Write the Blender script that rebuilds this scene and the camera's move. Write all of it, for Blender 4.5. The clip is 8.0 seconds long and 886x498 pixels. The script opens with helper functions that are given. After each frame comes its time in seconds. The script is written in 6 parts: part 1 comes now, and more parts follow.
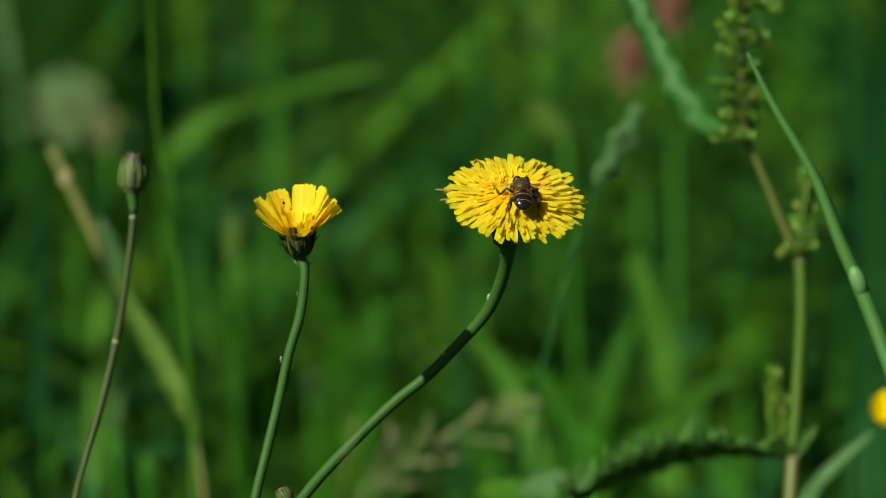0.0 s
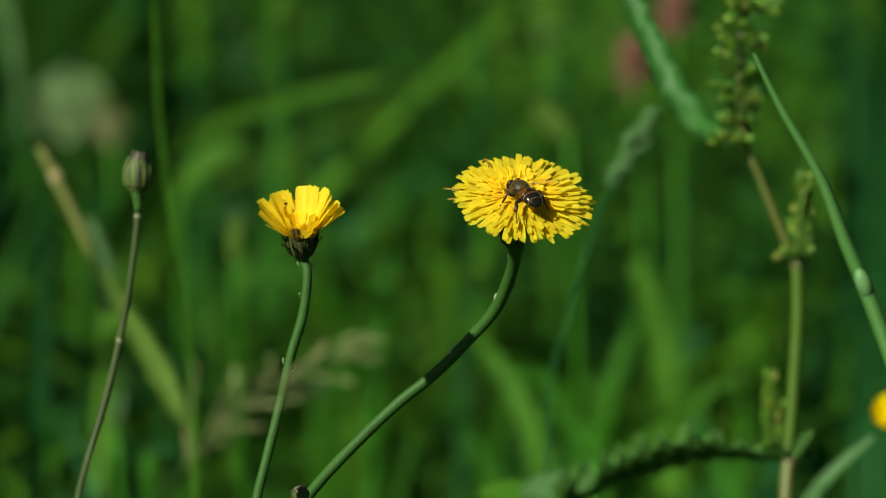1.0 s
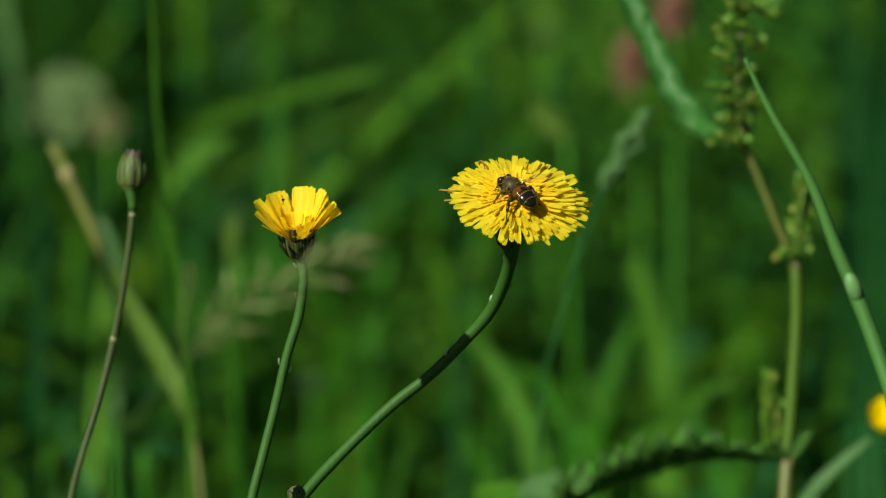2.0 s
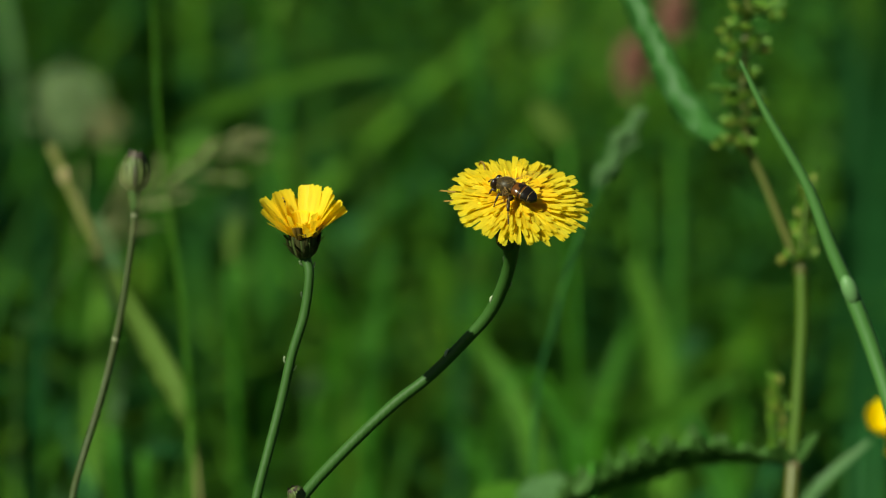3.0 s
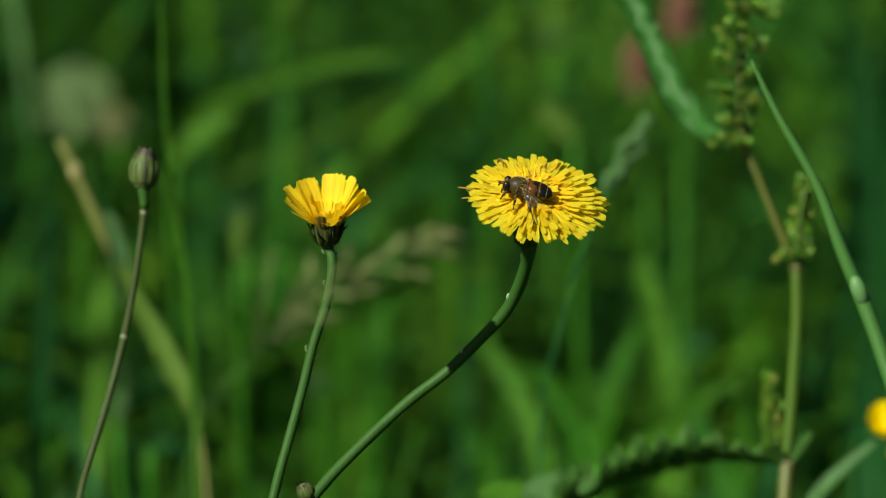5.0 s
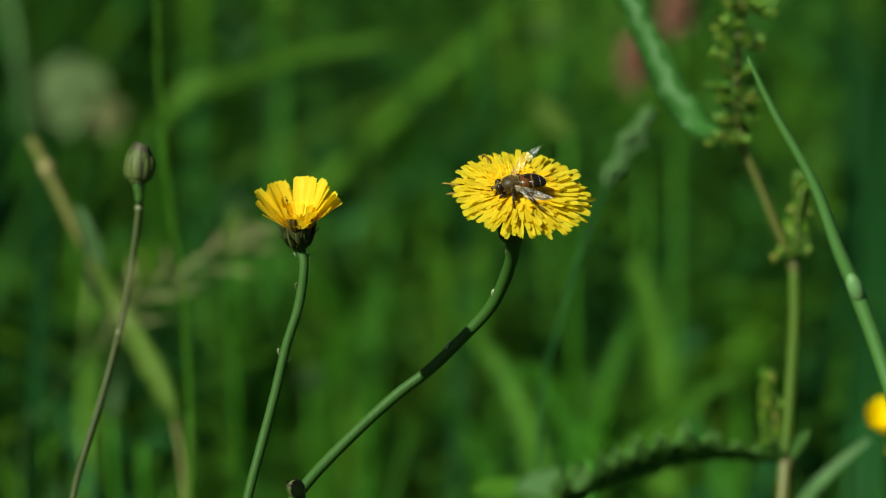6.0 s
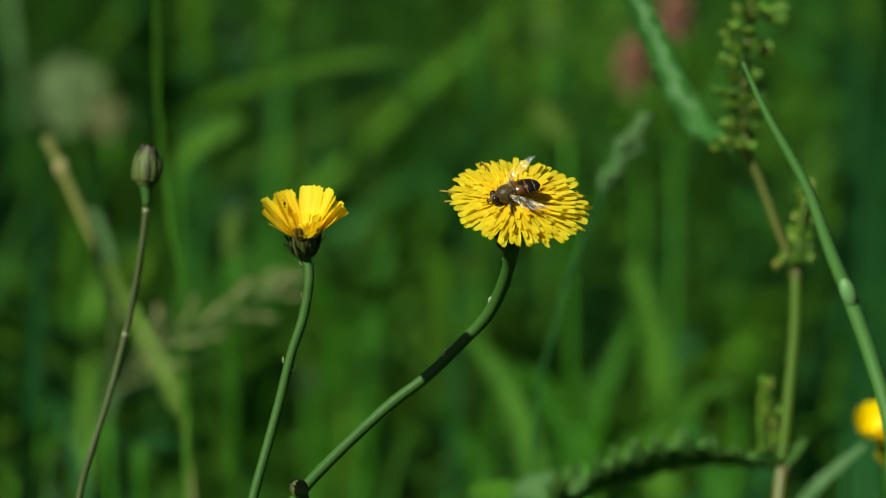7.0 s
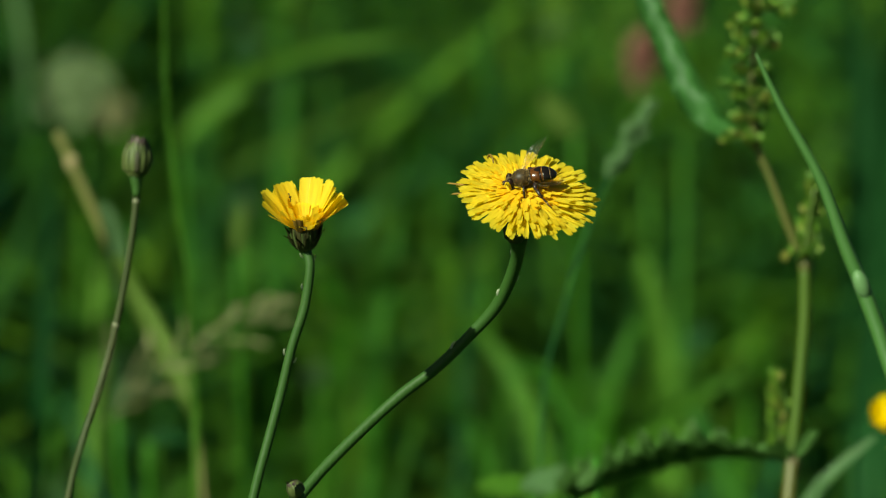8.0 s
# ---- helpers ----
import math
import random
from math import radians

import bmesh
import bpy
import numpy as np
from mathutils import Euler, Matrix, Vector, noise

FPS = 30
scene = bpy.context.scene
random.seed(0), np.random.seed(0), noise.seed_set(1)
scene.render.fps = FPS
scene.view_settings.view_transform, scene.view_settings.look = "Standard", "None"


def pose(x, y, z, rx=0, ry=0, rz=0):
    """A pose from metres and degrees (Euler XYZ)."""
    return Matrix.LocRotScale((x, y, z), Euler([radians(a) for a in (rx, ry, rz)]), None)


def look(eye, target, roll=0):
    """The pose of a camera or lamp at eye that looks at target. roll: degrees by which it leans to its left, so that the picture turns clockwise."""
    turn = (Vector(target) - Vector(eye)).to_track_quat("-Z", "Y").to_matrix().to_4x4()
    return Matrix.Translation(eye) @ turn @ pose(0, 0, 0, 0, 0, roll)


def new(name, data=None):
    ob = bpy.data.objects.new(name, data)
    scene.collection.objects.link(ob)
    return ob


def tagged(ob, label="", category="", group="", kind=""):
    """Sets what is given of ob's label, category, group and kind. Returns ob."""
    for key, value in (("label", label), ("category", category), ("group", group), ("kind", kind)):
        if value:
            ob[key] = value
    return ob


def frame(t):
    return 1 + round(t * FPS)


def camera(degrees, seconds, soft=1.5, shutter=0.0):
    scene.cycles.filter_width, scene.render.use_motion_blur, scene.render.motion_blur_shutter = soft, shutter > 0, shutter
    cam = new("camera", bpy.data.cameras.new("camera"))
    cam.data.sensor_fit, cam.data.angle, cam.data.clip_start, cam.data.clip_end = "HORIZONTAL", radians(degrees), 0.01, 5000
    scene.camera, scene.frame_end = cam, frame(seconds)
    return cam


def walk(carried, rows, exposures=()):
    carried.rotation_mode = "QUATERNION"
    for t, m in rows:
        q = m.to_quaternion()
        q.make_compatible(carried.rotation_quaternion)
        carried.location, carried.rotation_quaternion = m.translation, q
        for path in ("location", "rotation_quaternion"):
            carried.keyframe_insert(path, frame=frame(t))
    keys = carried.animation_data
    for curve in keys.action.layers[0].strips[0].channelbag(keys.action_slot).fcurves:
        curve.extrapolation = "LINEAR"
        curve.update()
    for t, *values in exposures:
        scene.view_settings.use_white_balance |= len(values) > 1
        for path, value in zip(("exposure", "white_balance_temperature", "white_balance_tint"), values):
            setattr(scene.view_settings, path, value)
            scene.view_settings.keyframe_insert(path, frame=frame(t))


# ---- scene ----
# ---- camera: a long lens, held by hand, focused on the two open flowers ----
cam = camera(8.0, 8.0, soft=1.1)
cam.data.dof.use_dof = True
cam.data.dof.focus_distance = 1.402
cam.data.dof.aperture_fstop = 15.0
walk(cam, [
    (0, look((0, 0, 0.5), (0.0002, 1.3828, 0.2810), -0.89)),
    (0.5, look((0, 0, 0.5), (-0.0003, 1.3827, 0.2808), -0.84)),
    (1, look((0, 0, 0.5), (-0.0004, 1.3828, 0.2812), -0.54)),
    (1.5, look((0, 0, 0.5), (-0.0001, 1.3828, 0.2812), -0.28)),
    (1.7, look((0, 0, 0.5), (0.0002, 1.3828, 0.2811), -0.28)),
    (2.8, look((0, 0, 0.5), (0.0001, 1.3829, 0.2815), -0.13)),
    (3, look((0, 0, 0.5), (0.0001, 1.3829, 0.2815), -0.13)),
    (3.5, look((0, 0, 0.5), (0.0006, 1.3829, 0.2819), -0.24)),
    (4, look((0, 0, 0.5), (0.0005, 1.3829, 0.2817), 0.07)),
    (4.5, look((0, 0, 0.5), (-0.0003, 1.3828, 0.2813), 0.11)),
    (4.7, look((0, 0, 0.5), (-0.0010, 1.3828, 0.2812), 0.11)),
    (5.8, look((0, 0, 0.5), (-0.0003, 1.3827, 0.2805), 0.34)),
    (6, look((0, 0, 0.5), (-0.0001, 1.3827, 0.2803), 0.34)),
    (6.5, look((0, 0, 0.5), (0.0010, 1.3827, 0.2806), 0.55)),
    (7, look((0, 0, 0.5), (0.0004, 1.3827, 0.2809), 0.68)),
    (7.5, look((0, 0, 0.5), (0.0004, 1.3827, 0.2806), 0.63)),
    (8, look((0, 0, 0.5), (-0.0014, 1.3825, 0.2796), 0.54)),
], [(0.0, 0.5, 6700, -15), (8.0, 0.5, 6700, -15)])

# ---- world, sun, exposure ----
SUN_WAY = Vector((0.5209, 0.5701, -0.6353)).normalized()
world = bpy.data.worlds.new("sky")
scene.world = world
world.use_nodes = True
sky = world.node_tree.nodes.new("ShaderNodeTexSky")
sky.sky_type, sky.sun_disc = "NISHITA", False
sky.sun_elevation = math.asin(-SUN_WAY.z)
sky.sun_rotation = math.atan2(-SUN_WAY.x, -SUN_WAY.y)
world.node_tree.links.new(sky.outputs[0], world.node_tree.nodes["Background"].inputs[0])
world.node_tree.nodes["Background"].inputs[1].default_value = 0.025
sun_data = bpy.data.lights.new("sun", "SUN")
sun_data.energy, sun_data.angle, sun_data.color = 5.5, radians(0.6), (1.0, 0.95, 0.86)
sun = new("sun", sun_data)
sun.matrix_world = look((-3, -1, 3), Vector((-3, -1, 3)) + SUN_WAY)


# ---- materials ----
def base_material(name):
    m = bpy.data.materials.new(name)
    m.use_nodes = True
    t = m.node_tree
    return m, t, t.nodes["Principled BSDF"], t.nodes["Material Output"]


def ramp(t, stops, fac):
    r = t.nodes.new("ShaderNodeValToRGB")
    while len(r.color_ramp.elements) < len(stops):
        r.color_ramp.elements.new(0.5)
    for e, (p, c) in zip(r.color_ramp.elements, stops):
        e.position, e.color = p, (*c, 1)
    t.links.new(fac, r.inputs[0])
    return r.outputs[0]


def noise_tex(t, scale, detail=3.0, stretch=(1, 1, 1)):
    co = t.nodes.new("ShaderNodeTexCoord")
    mp = t.nodes.new("ShaderNodeMapping")
    mp.inputs["Scale"].default_value = stretch
    n = t.nodes.new("ShaderNodeTexNoise")
    n.inputs["Scale"].default_value, n.inputs["Detail"].default_value = scale, detail
    t.links.new(co.outputs["Object"], mp.inputs[0])
    t.links.new(mp.outputs[0], n.inputs["Vector"])
    return n.outputs["Fac"]


def mixed(t, a, b, fac, mode="MIX"):
    m = t.nodes.new("ShaderNodeMix")
    m.data_type, m.blend_type = "RGBA", mode
    for socket, v in ((m.inputs[6], a), (m.inputs[7], b), (m.inputs[0], fac)):
        if isinstance(v, bpy.types.NodeSocket):
            t.links.new(v, socket)
        else:
            socket.default_value = v if isinstance(v, float) else (*v, 1)
    return m.outputs[2]


def plant(name, stops, rough=0.5, through_light=0.25, grain=400.0, coarse=60.0, stretch=(1, 1, 1), bump=0.2,
          pick="island", spec=0.35, tone=0.35):
    """Leaf, stem or petal: a colour picked piece by piece, mottled at two scales, some light let through."""
    m, t, p, out = base_material(name)
    if pick == "island":
        r = t.nodes.new("ShaderNodeNewGeometry").outputs["Random Per Island"]
    elif pick == "shade_patch":  # dark and light patches, long in depth, imitate shaded hollows
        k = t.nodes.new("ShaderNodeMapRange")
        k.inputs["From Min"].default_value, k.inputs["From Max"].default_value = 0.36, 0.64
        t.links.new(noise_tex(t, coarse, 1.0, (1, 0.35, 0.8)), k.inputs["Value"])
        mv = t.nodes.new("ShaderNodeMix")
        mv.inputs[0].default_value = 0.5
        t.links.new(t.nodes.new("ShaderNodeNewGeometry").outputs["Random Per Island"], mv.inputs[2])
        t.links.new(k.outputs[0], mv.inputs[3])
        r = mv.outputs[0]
    elif pick == "object":
        r = t.nodes.new("ShaderNodeObjectInfo").outputs["Random"]
    else:
        r = noise_tex(t, coarse, 2.0)
    col = ramp(t, stops, r)
    fine, big = noise_tex(t, grain, 4.0, stretch), noise_tex(t, coarse, 2.0)
    dark = tuple(0.55 * v for v in stops[0][1])
    k = t.nodes.new("ShaderNodeMath")
    k.operation = "MULTIPLY"
    k.inputs[1].default_value = tone
    t.links.new(big, k.inputs[0])
    col = mixed(t, col, dark, k.outputs[0])
    k2 = t.nodes.new("ShaderNodeMath")
    k2.operation = "MULTIPLY"
    k2.inputs[1].default_value = tone
    t.links.new(fine, k2.inputs[0])
    bright = tuple(min(1.0, 1.25 * v + 0.01) for v in stops[-1][1])
    col = mixed(t, col, bright, k2.outputs[0])
    t.links.new(col, p.inputs["Base Color"])
    p.inputs["Roughness"].default_value = rough
    p.inputs["Specular IOR Level"].default_value = spec
    b = t.nodes.new("ShaderNodeBump")
    b.inputs["Strength"].default_value, b.inputs["Distance"].default_value = bump, 0.0004
    t.links.new(fine, b.inputs["Height"])
    t.links.new(b.outputs[0], p.inputs["Normal"])
    if through_light:
        tr = t.nodes.new("ShaderNodeBsdfTranslucent")
        t.links.new(col, tr.inputs[0])
        ms = t.nodes.new("ShaderNodeMixShader")
        ms.inputs[0].default_value = through_light
        t.links.new(p.outputs[0], ms.inputs[1])
        t.links.new(tr.outputs[0], ms.inputs[2])
        t.links.new(ms.outputs[0], out.inputs[0])
    return m


def petal_material(name, outer, inner, length, through_light=0.5):
    """Yellow ray floret: deeper colour at the foot, faint veins along its length."""
    m, t, p, out = base_material(name)
    co = t.nodes.new("ShaderNodeTexCoord")
    sep = t.nodes.new("ShaderNodeSeparateXYZ")
    t.links.new(co.outputs["Object"], sep.inputs[0])
    k = t.nodes.new("ShaderNodeMath")
    k.operation = "DIVIDE"
    k.inputs[1].default_value = length
    t.links.new(sep.outputs[0], k.inputs[0])
    col = ramp(t, [(0.0, inner), (0.55, outer), (1.0, outer)], k.outputs[0])
    rnd = t.nodes.new("ShaderNodeObjectInfo").outputs["Random"]
    tone = ramp(t, [(0.0, (0.88, 0.82, 0.6)), (0.5, (1, 1, 1)), (1.0, (1.0, 1.0, 1.0))], rnd)
    col = mixed(t, col, tone, 1.0, "MULTIPLY")
    vein = noise_tex(t, 900.0, 2.0, (0.08, 1.0, 1.0))
    col = mixed(t, col, (outer[0] * 0.7, outer[1] * 0.6, outer[2] * 0.5), ramp(t, [(0.5, (0, 0, 0)), (0.75, (0.5, 0.5, 0.5))], vein))
    t.links.new(col, p.inputs["Base Color"])
    p.inputs["Roughness"].default_value = 0.55
    p.inputs["Specular IOR Level"].default_value = 0.25
    b = t.nodes.new("ShaderNodeBump")
    b.inputs["Strength"].default_value, b.inputs["Distance"].default_value = 0.4, 0.0002
    t.links.new(vein, b.inputs["Height"])
    t.links.new(b.outputs[0], p.inputs["Normal"])
    tr = t.nodes.new("ShaderNodeBsdfTranslucent")
    t.links.new(col, tr.inputs[0])
    ms = t.nodes.new("ShaderNodeMixShader")
    ms.inputs[0].default_value = through_light
    t.links.new(p.outputs[0], ms.inputs[1])
    t.links.new(tr.outputs[0], ms.inputs[2])
    t.links.new(ms.outputs[0], out.inputs[0])
    return m


def shell(name, colour, rough, spec=0.5, grain=3000.0, second=None, bump=0.15):
    """Insect cuticle."""
    m, t, p, out = base_material(name)
    n = noise_tex(t, grain, 3.0)
    col = ramp(t, [(0.3, colour), (0.75, second or tuple(1.5 * v for v in colour))], n)
    t.links.new(col, p.inputs["Base Color"])
    p.inputs["Roughness"].default_value = rough
    p.inputs["Specular IOR Level"].default_value = spec
    b = t.nodes.new("ShaderNodeBump")
    b.inputs["Strength"].default_value, b.inputs["Distance"].default_value = bump, 0.00005
    t.links.new(n, b.inputs["Height"])
    t.links.new(b.outputs[0], p.inputs["Normal"])
    return m


def wing_material():
    m, t, p, out = base_material("wing_membrane")
    tr = t.nodes.new("ShaderNodeBsdfTransparent")
    tr.inputs[0].default_value = (0.93, 0.90, 0.83, 1)
    gl = t.nodes.new("ShaderNodeBsdfGlossy")
    gl.inputs["Roughness"].default_value = 0.25
    gl.inputs["Color"].default_value = (0.95, 0.95, 1.0, 1)
    n = noise_tex(t, 1500.0, 2.0, (0.35, 1, 1))
    b = t.nodes.new("ShaderNodeBump")
    b.inputs["Strength"].default_value, b.inputs["Distance"].default_value = 1.0, 0.0005
    t.links.new(n, b.inputs["Height"])
    t.links.new(b.outputs[0], gl.inputs["Normal"])
    ms = t.nodes.new("ShaderNodeMixShader")
    ms.inputs[0].default_value = 0.03
    t.links.new(tr.outputs[0], ms.inputs[1])
    t.links.new(gl.outputs[0], ms.inputs[2])
    t.links.new(ms.outputs[0], out.inputs[0])
    return m


# Dark to light: the low stops paint shaded hollows into the grass.
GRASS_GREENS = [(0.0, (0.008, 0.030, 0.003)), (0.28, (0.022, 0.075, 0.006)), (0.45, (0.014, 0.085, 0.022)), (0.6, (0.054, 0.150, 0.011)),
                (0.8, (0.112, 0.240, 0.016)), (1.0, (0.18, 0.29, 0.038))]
M_GRASS = plant("meadow_grass", GRASS_GREENS, 0.6, 0.35, 300, 13, spec=0.05, tone=0.10, pick="shade_patch")
M_BLUE_BLADE = plant("blue_green_blade", [(0, (0.014, 0.082, 0.014)), (1, (0.024, 0.100, 0.022))], 0.6, 0.3, 300, 20, pick="object", spec=0.15)
M_BLADE = plant("green_blade", [(0, (0.036, 0.146, 0.009)), (1, (0.073, 0.213, 0.013))], 0.55, 0.3, 300, 20, pick="object", spec=0.15)
M_LIGHT_BLADE = plant("light_blade", [(0, (0.084, 0.224, 0.018)), (1, (0.123, 0.258, 0.029))], 0.55, 0.3, 300, 20, pick="object", spec=0.15)
M_LIMP = plant("limp_leaf", [(0, (0.150, 0.260, 0.040)), (1, (0.210, 0.310, 0.070))], 0.55, 0.3, 300, 20, pick="noise", spec=0.15)
M_CULM = plant("pale_culm", [(0, (0.034, 0.100, 0.016)), (1, (0.056, 0.130, 0.028))], 0.5, 0.0, 600, 30, (1, 1, 0.1), pick="noise", spec=0.3)
M_STRAW = plant("dry_straw", [(0, (0.30, 0.24, 0.10)), (1, (0.38, 0.30, 0.16))], 0.6, 0.2, 500, 30, pick="noise")
M_TAN_STEM = plant("withering_stem", [(0, (0.240, 0.160, 0.072)), (0.5, (0.176, 0.168, 0.048)), (1, (0.104, 0.160, 0.028))], 0.6, 0.2, 500, 12, pick="noise")
M_PANICLE = plant("panicle_straw", [(0, (0.200, 0.220, 0.080)), (1, (0.320, 0.300, 0.150))], 0.6, 0.3, 900, 60)
M_STEM = plant("flower_stem", [(0, (0.020, 0.060, 0.007)), (1, (0.036, 0.084, 0.014))], 0.55, 0.0, 1800, 150, (1, 1, 0.15), 0.3, "noise", 0.2)
M_BUD_STEM = plant("bud_stem", [(0, (0.026, 0.052, 0.010)), (0.5, (0.044, 0.046, 0.015)), (1, (0.024, 0.054, 0.010))], 0.55, 0.0, 1500, 60, (1, 1, 0.12), 0.3, "noise", 0.2)
M_PALE = plant("pale_scale", [(0, (0.30, 0.36, 0.22)), (1, (0.40, 0.44, 0.30))], 0.5, 0.2, 900, 200, pick="noise")
M_KNOT = plant("stem_knot", [(0, (0.120, 0.128, 0.064)), (1, (0.176, 0.176, 0.104))], 0.5, 0.0, 900, 200, pick="noise")
# Bract green, darkened to paint in the shade below the open flower.
M_BRACT = plant("shaded_bract", [(0, (0.012, 0.030, 0.006)), (0.6, (0.022, 0.045, 0.010)), (1, (0.035, 0.042, 0.014))], 0.55, 0.0, 1800, 300, (1, 1, 0.2), 0.4, "object")
M_BUD_BRACT = plant("bud_bract", [(0, (0.058, 0.090, 0.016)), (0.45, (0.100, 0.130, 0.030)), (0.8, (0.066, 0.095, 0.020)), (1, (0.040, 0.036, 0.018))], 0.6, 0.0, 1800, 500, (1, 1, 0.2), 0.4, "object")
M_BUD_TIP = plant("bud_tip", [(0, (0.022, 0.012, 0.014)), (0.8, (0.055, 0.036, 0.030)), (1, (0.12, 0.09, 0.07))], 0.6, 0.0, 1800, 500, pick="object")
# Cup green, likewise darkened for the flower head's shade.
M_CUP = plant("shaded_cup_green", [(0, (0.015, 0.035, 0.008)), (1, (0.030, 0.050, 0.014))], 0.55, 0.0, 1500, 200, (1, 1, 0.15), 0.4, "noise")
M_BROWN_BRACT = plant("brown_bract", [(0, (0.012, 0.018, 0.005)), (0.5, (0.028, 0.032, 0.009)), (0.85, (0.034, 0.026, 0.007)), (1, (0.060, 0.055, 0.012))], 0.6, 0.0, 1800, 300, (1, 1, 0.2), 0.4, "object", 0.2)
M_PETAL = petal_material("yellow_petal", (0.83, 0.668, 0.045), (0.87, 0.54, 0.020), 0.011, 0.6)
M_PETAL_LEFT = petal_material("yellow_petal_half_open", (0.94, 0.725, 0.045), (0.93, 0.65, 0.025), 0.008, 0.55)
M_PETAL_DRY = plant("withered_petal", [(0, (0.11, 0.060, 0.018)), (1, (0.34, 0.20, 0.02))], 0.6, 0.2, 1500, 200, pick="object")
M_STAMEN = plant("stamen_orange", [(0, (0.88, 0.58, 0.01)), (1, (0.92, 0.68, 0.015))], 0.6, 0.25, 2000, 300, pick="object")
M_INNER = plant("inner_floret", [(0, (0.86, 0.52, 0.016)), (1, (0.87, 0.62, 0.030))], 0.55, 0.45, 2000, 300, pick="island", tone=0.15)
M_CENTRE = plant("flower_centre", [(0, (0.84, 0.50, 0.012)), (1, (0.86, 0.57, 0.016))], 0.6, 0.3, 2000, 500, pick="noise")
M_BUTTERCUP = plant("buttercup_yellow", [(0, (0.92, 0.66, 0.01)), (1, (0.93, 0.70, 0.012))], 0.35, 0.4, 900, 100, pick="object", spec=0.4, tone=0.1)
M_DOCK_STEM = plant("dock_stem", [(0, (0.036, 0.082, 0.003)), (0.6, (0.050, 0.096, 0.004)), (1, (0.058, 0.084, 0.005))], 0.5, 0.0, 900, 40, (1, 1, 0.1), 0.3, "noise")
M_DOCK_UPPER = plant("dock_upper_stem", [(0, (0.088, 0.074, 0.014)), (1, (0.066, 0.086, 0.014))], 0.5, 0.0, 900, 40, (1, 1, 0.1), 0.3, "noise")
M_DOCK_NODE = plant("dock_node", [(0, (0.120, 0.090, 0.042)), (1, (0.150, 0.120, 0.060))], 0.5, 0.0, 900, 100, pick="noise")
M_DOCK_LEAF = plant("dock_leaf", [(0, (0.055, 0.185, 0.028)), (1, (0.095, 0.245, 0.058))], 0.45, 0.3, 500, 60, pick="noise", bump=0.5)
# Darker copy of the dock leaf green, with shade put into the colour.
M_DOCK_SHADED = plant("shaded_dock_leaf", [(0, (0.034, 0.105, 0.012)), (1, (0.078, 0.170, 0.026))], 0.7, 0.10, 500, 60, pick="noise", bump=0.5)
M_PALE_LEAF = plant("pale_leaf", [(0, (0.110, 0.230, 0.075)), (1, (0.160, 0.280, 0.110))], 0.5, 0.25, 500, 60, pick="noise")
M_FRUIT = plant("dock_fruit", [(0, (0.030, 0.090, 0.008)), (0.35, (0.080, 0.180, 0.014)), (0.7, (0.140, 0.250, 0.022)), (0.94, (0.280, 0.230, 0.060)), (1, (0.170, 0.290, 0.025))], 0.6, 0.2, 1500, 300, pick="object")
M_EAR = plant("grass_ear", [(0, (0.05, 0.13, 0.035)), (1, (0.12, 0.21, 0.075))], 0.6, 0.2, 900, 80)
M_SORREL = plant("sorrel_seed", [(0, (0.225, 0.090, 0.068)), (1, (0.285, 0.135, 0.098))], 0.6, 0.25, 900, 80)
M_FLUFF = plant("seed_fluff", [(0, (0.30, 0.46, 0.17)), (1, (0.46, 0.54, 0.30))], 0.7, 0.4, 900, 80)
# Dark stops paint shade; the teal one adds sky sheen to blue-green leaves.
M_HERB = plant("herb_leaf", [(0.0, (0.008, 0.032, 0.004)), (0.3, (0.020, 0.085, 0.008)), (0.5, (0.010, 0.095, 0.036)), (0.7, (0.050, 0.155, 0.012)), (1.0, (0.12, 0.22, 0.03))], 0.5, 0.3, 300, 13, spec=0.2, tone=0.10, pick="shade_patch")
M_SOIL = plant("soil_and_litter", [(0, (0.010, 0.030, 0.003)), (0.5, (0.015, 0.050, 0.005)), (1, (0.05, 0.055, 0.015))], 0.9, 0.0, 120, 9, pick="noise", bump=0.8, spec=0.1)
M_ABDOMEN = shell("abdomen_black", (0.007, 0.005, 0.004), 0.2, 0.35, bump=0.05)
M_BAND = shell("abdomen_amber", (0.052, 0.016, 0.003), 0.22, 0.45, 2500, (0.105, 0.036, 0.006))
M_RING = shell("pale_ring", (0.22, 0.13, 0.045), 0.4)
M_THORAX = shell("thorax_brown", (0.020, 0.013, 0.006), 0.45, 0.2, 2500, (0.060, 0.038, 0.014), 0.5)
M_FUR = plant("golden_fur", [(0, (0.17, 0.11, 0.035)), (1, (0.46, 0.30, 0.10))], 0.6, 0.2, 2000, 300)
M_EYE = shell("compound_eye", (0.012, 0.006, 0.004), 0.25, 0.3, 12000)
M_FACE = shell("fly_face", (0.06, 0.04, 0.02), 0.5, 0.3)
M_LEG = shell("leg_dark", (0.018, 0.010, 0.007), 0.4, 0.4)
M_VEIN = shell("wing_vein", (0.22, 0.13, 0.05), 0.4)
M_WING = wing_material()


# ---- mesh helpers ----
def mesh_of(name, bm, mat, smooth=True):
    me = bpy.data.meshes.new(name)
    if smooth:
        for f in bm.faces:
            f.smooth = True
    bm.to_mesh(me)
    bm.free()
    me.materials.append(mat)
    return me


def part(name, bm, mat, parent, label="", m=None):
    """Links a bmesh, given in the parent's space, as one mesh object under a thing or part."""
    ob = new(name, bm if isinstance(bm, bpy.types.Mesh) else mesh_of(name, bm, mat))
    ob.parent = parent
    if m is not None:
        ob.matrix_basis = m
    return tagged(ob, label)


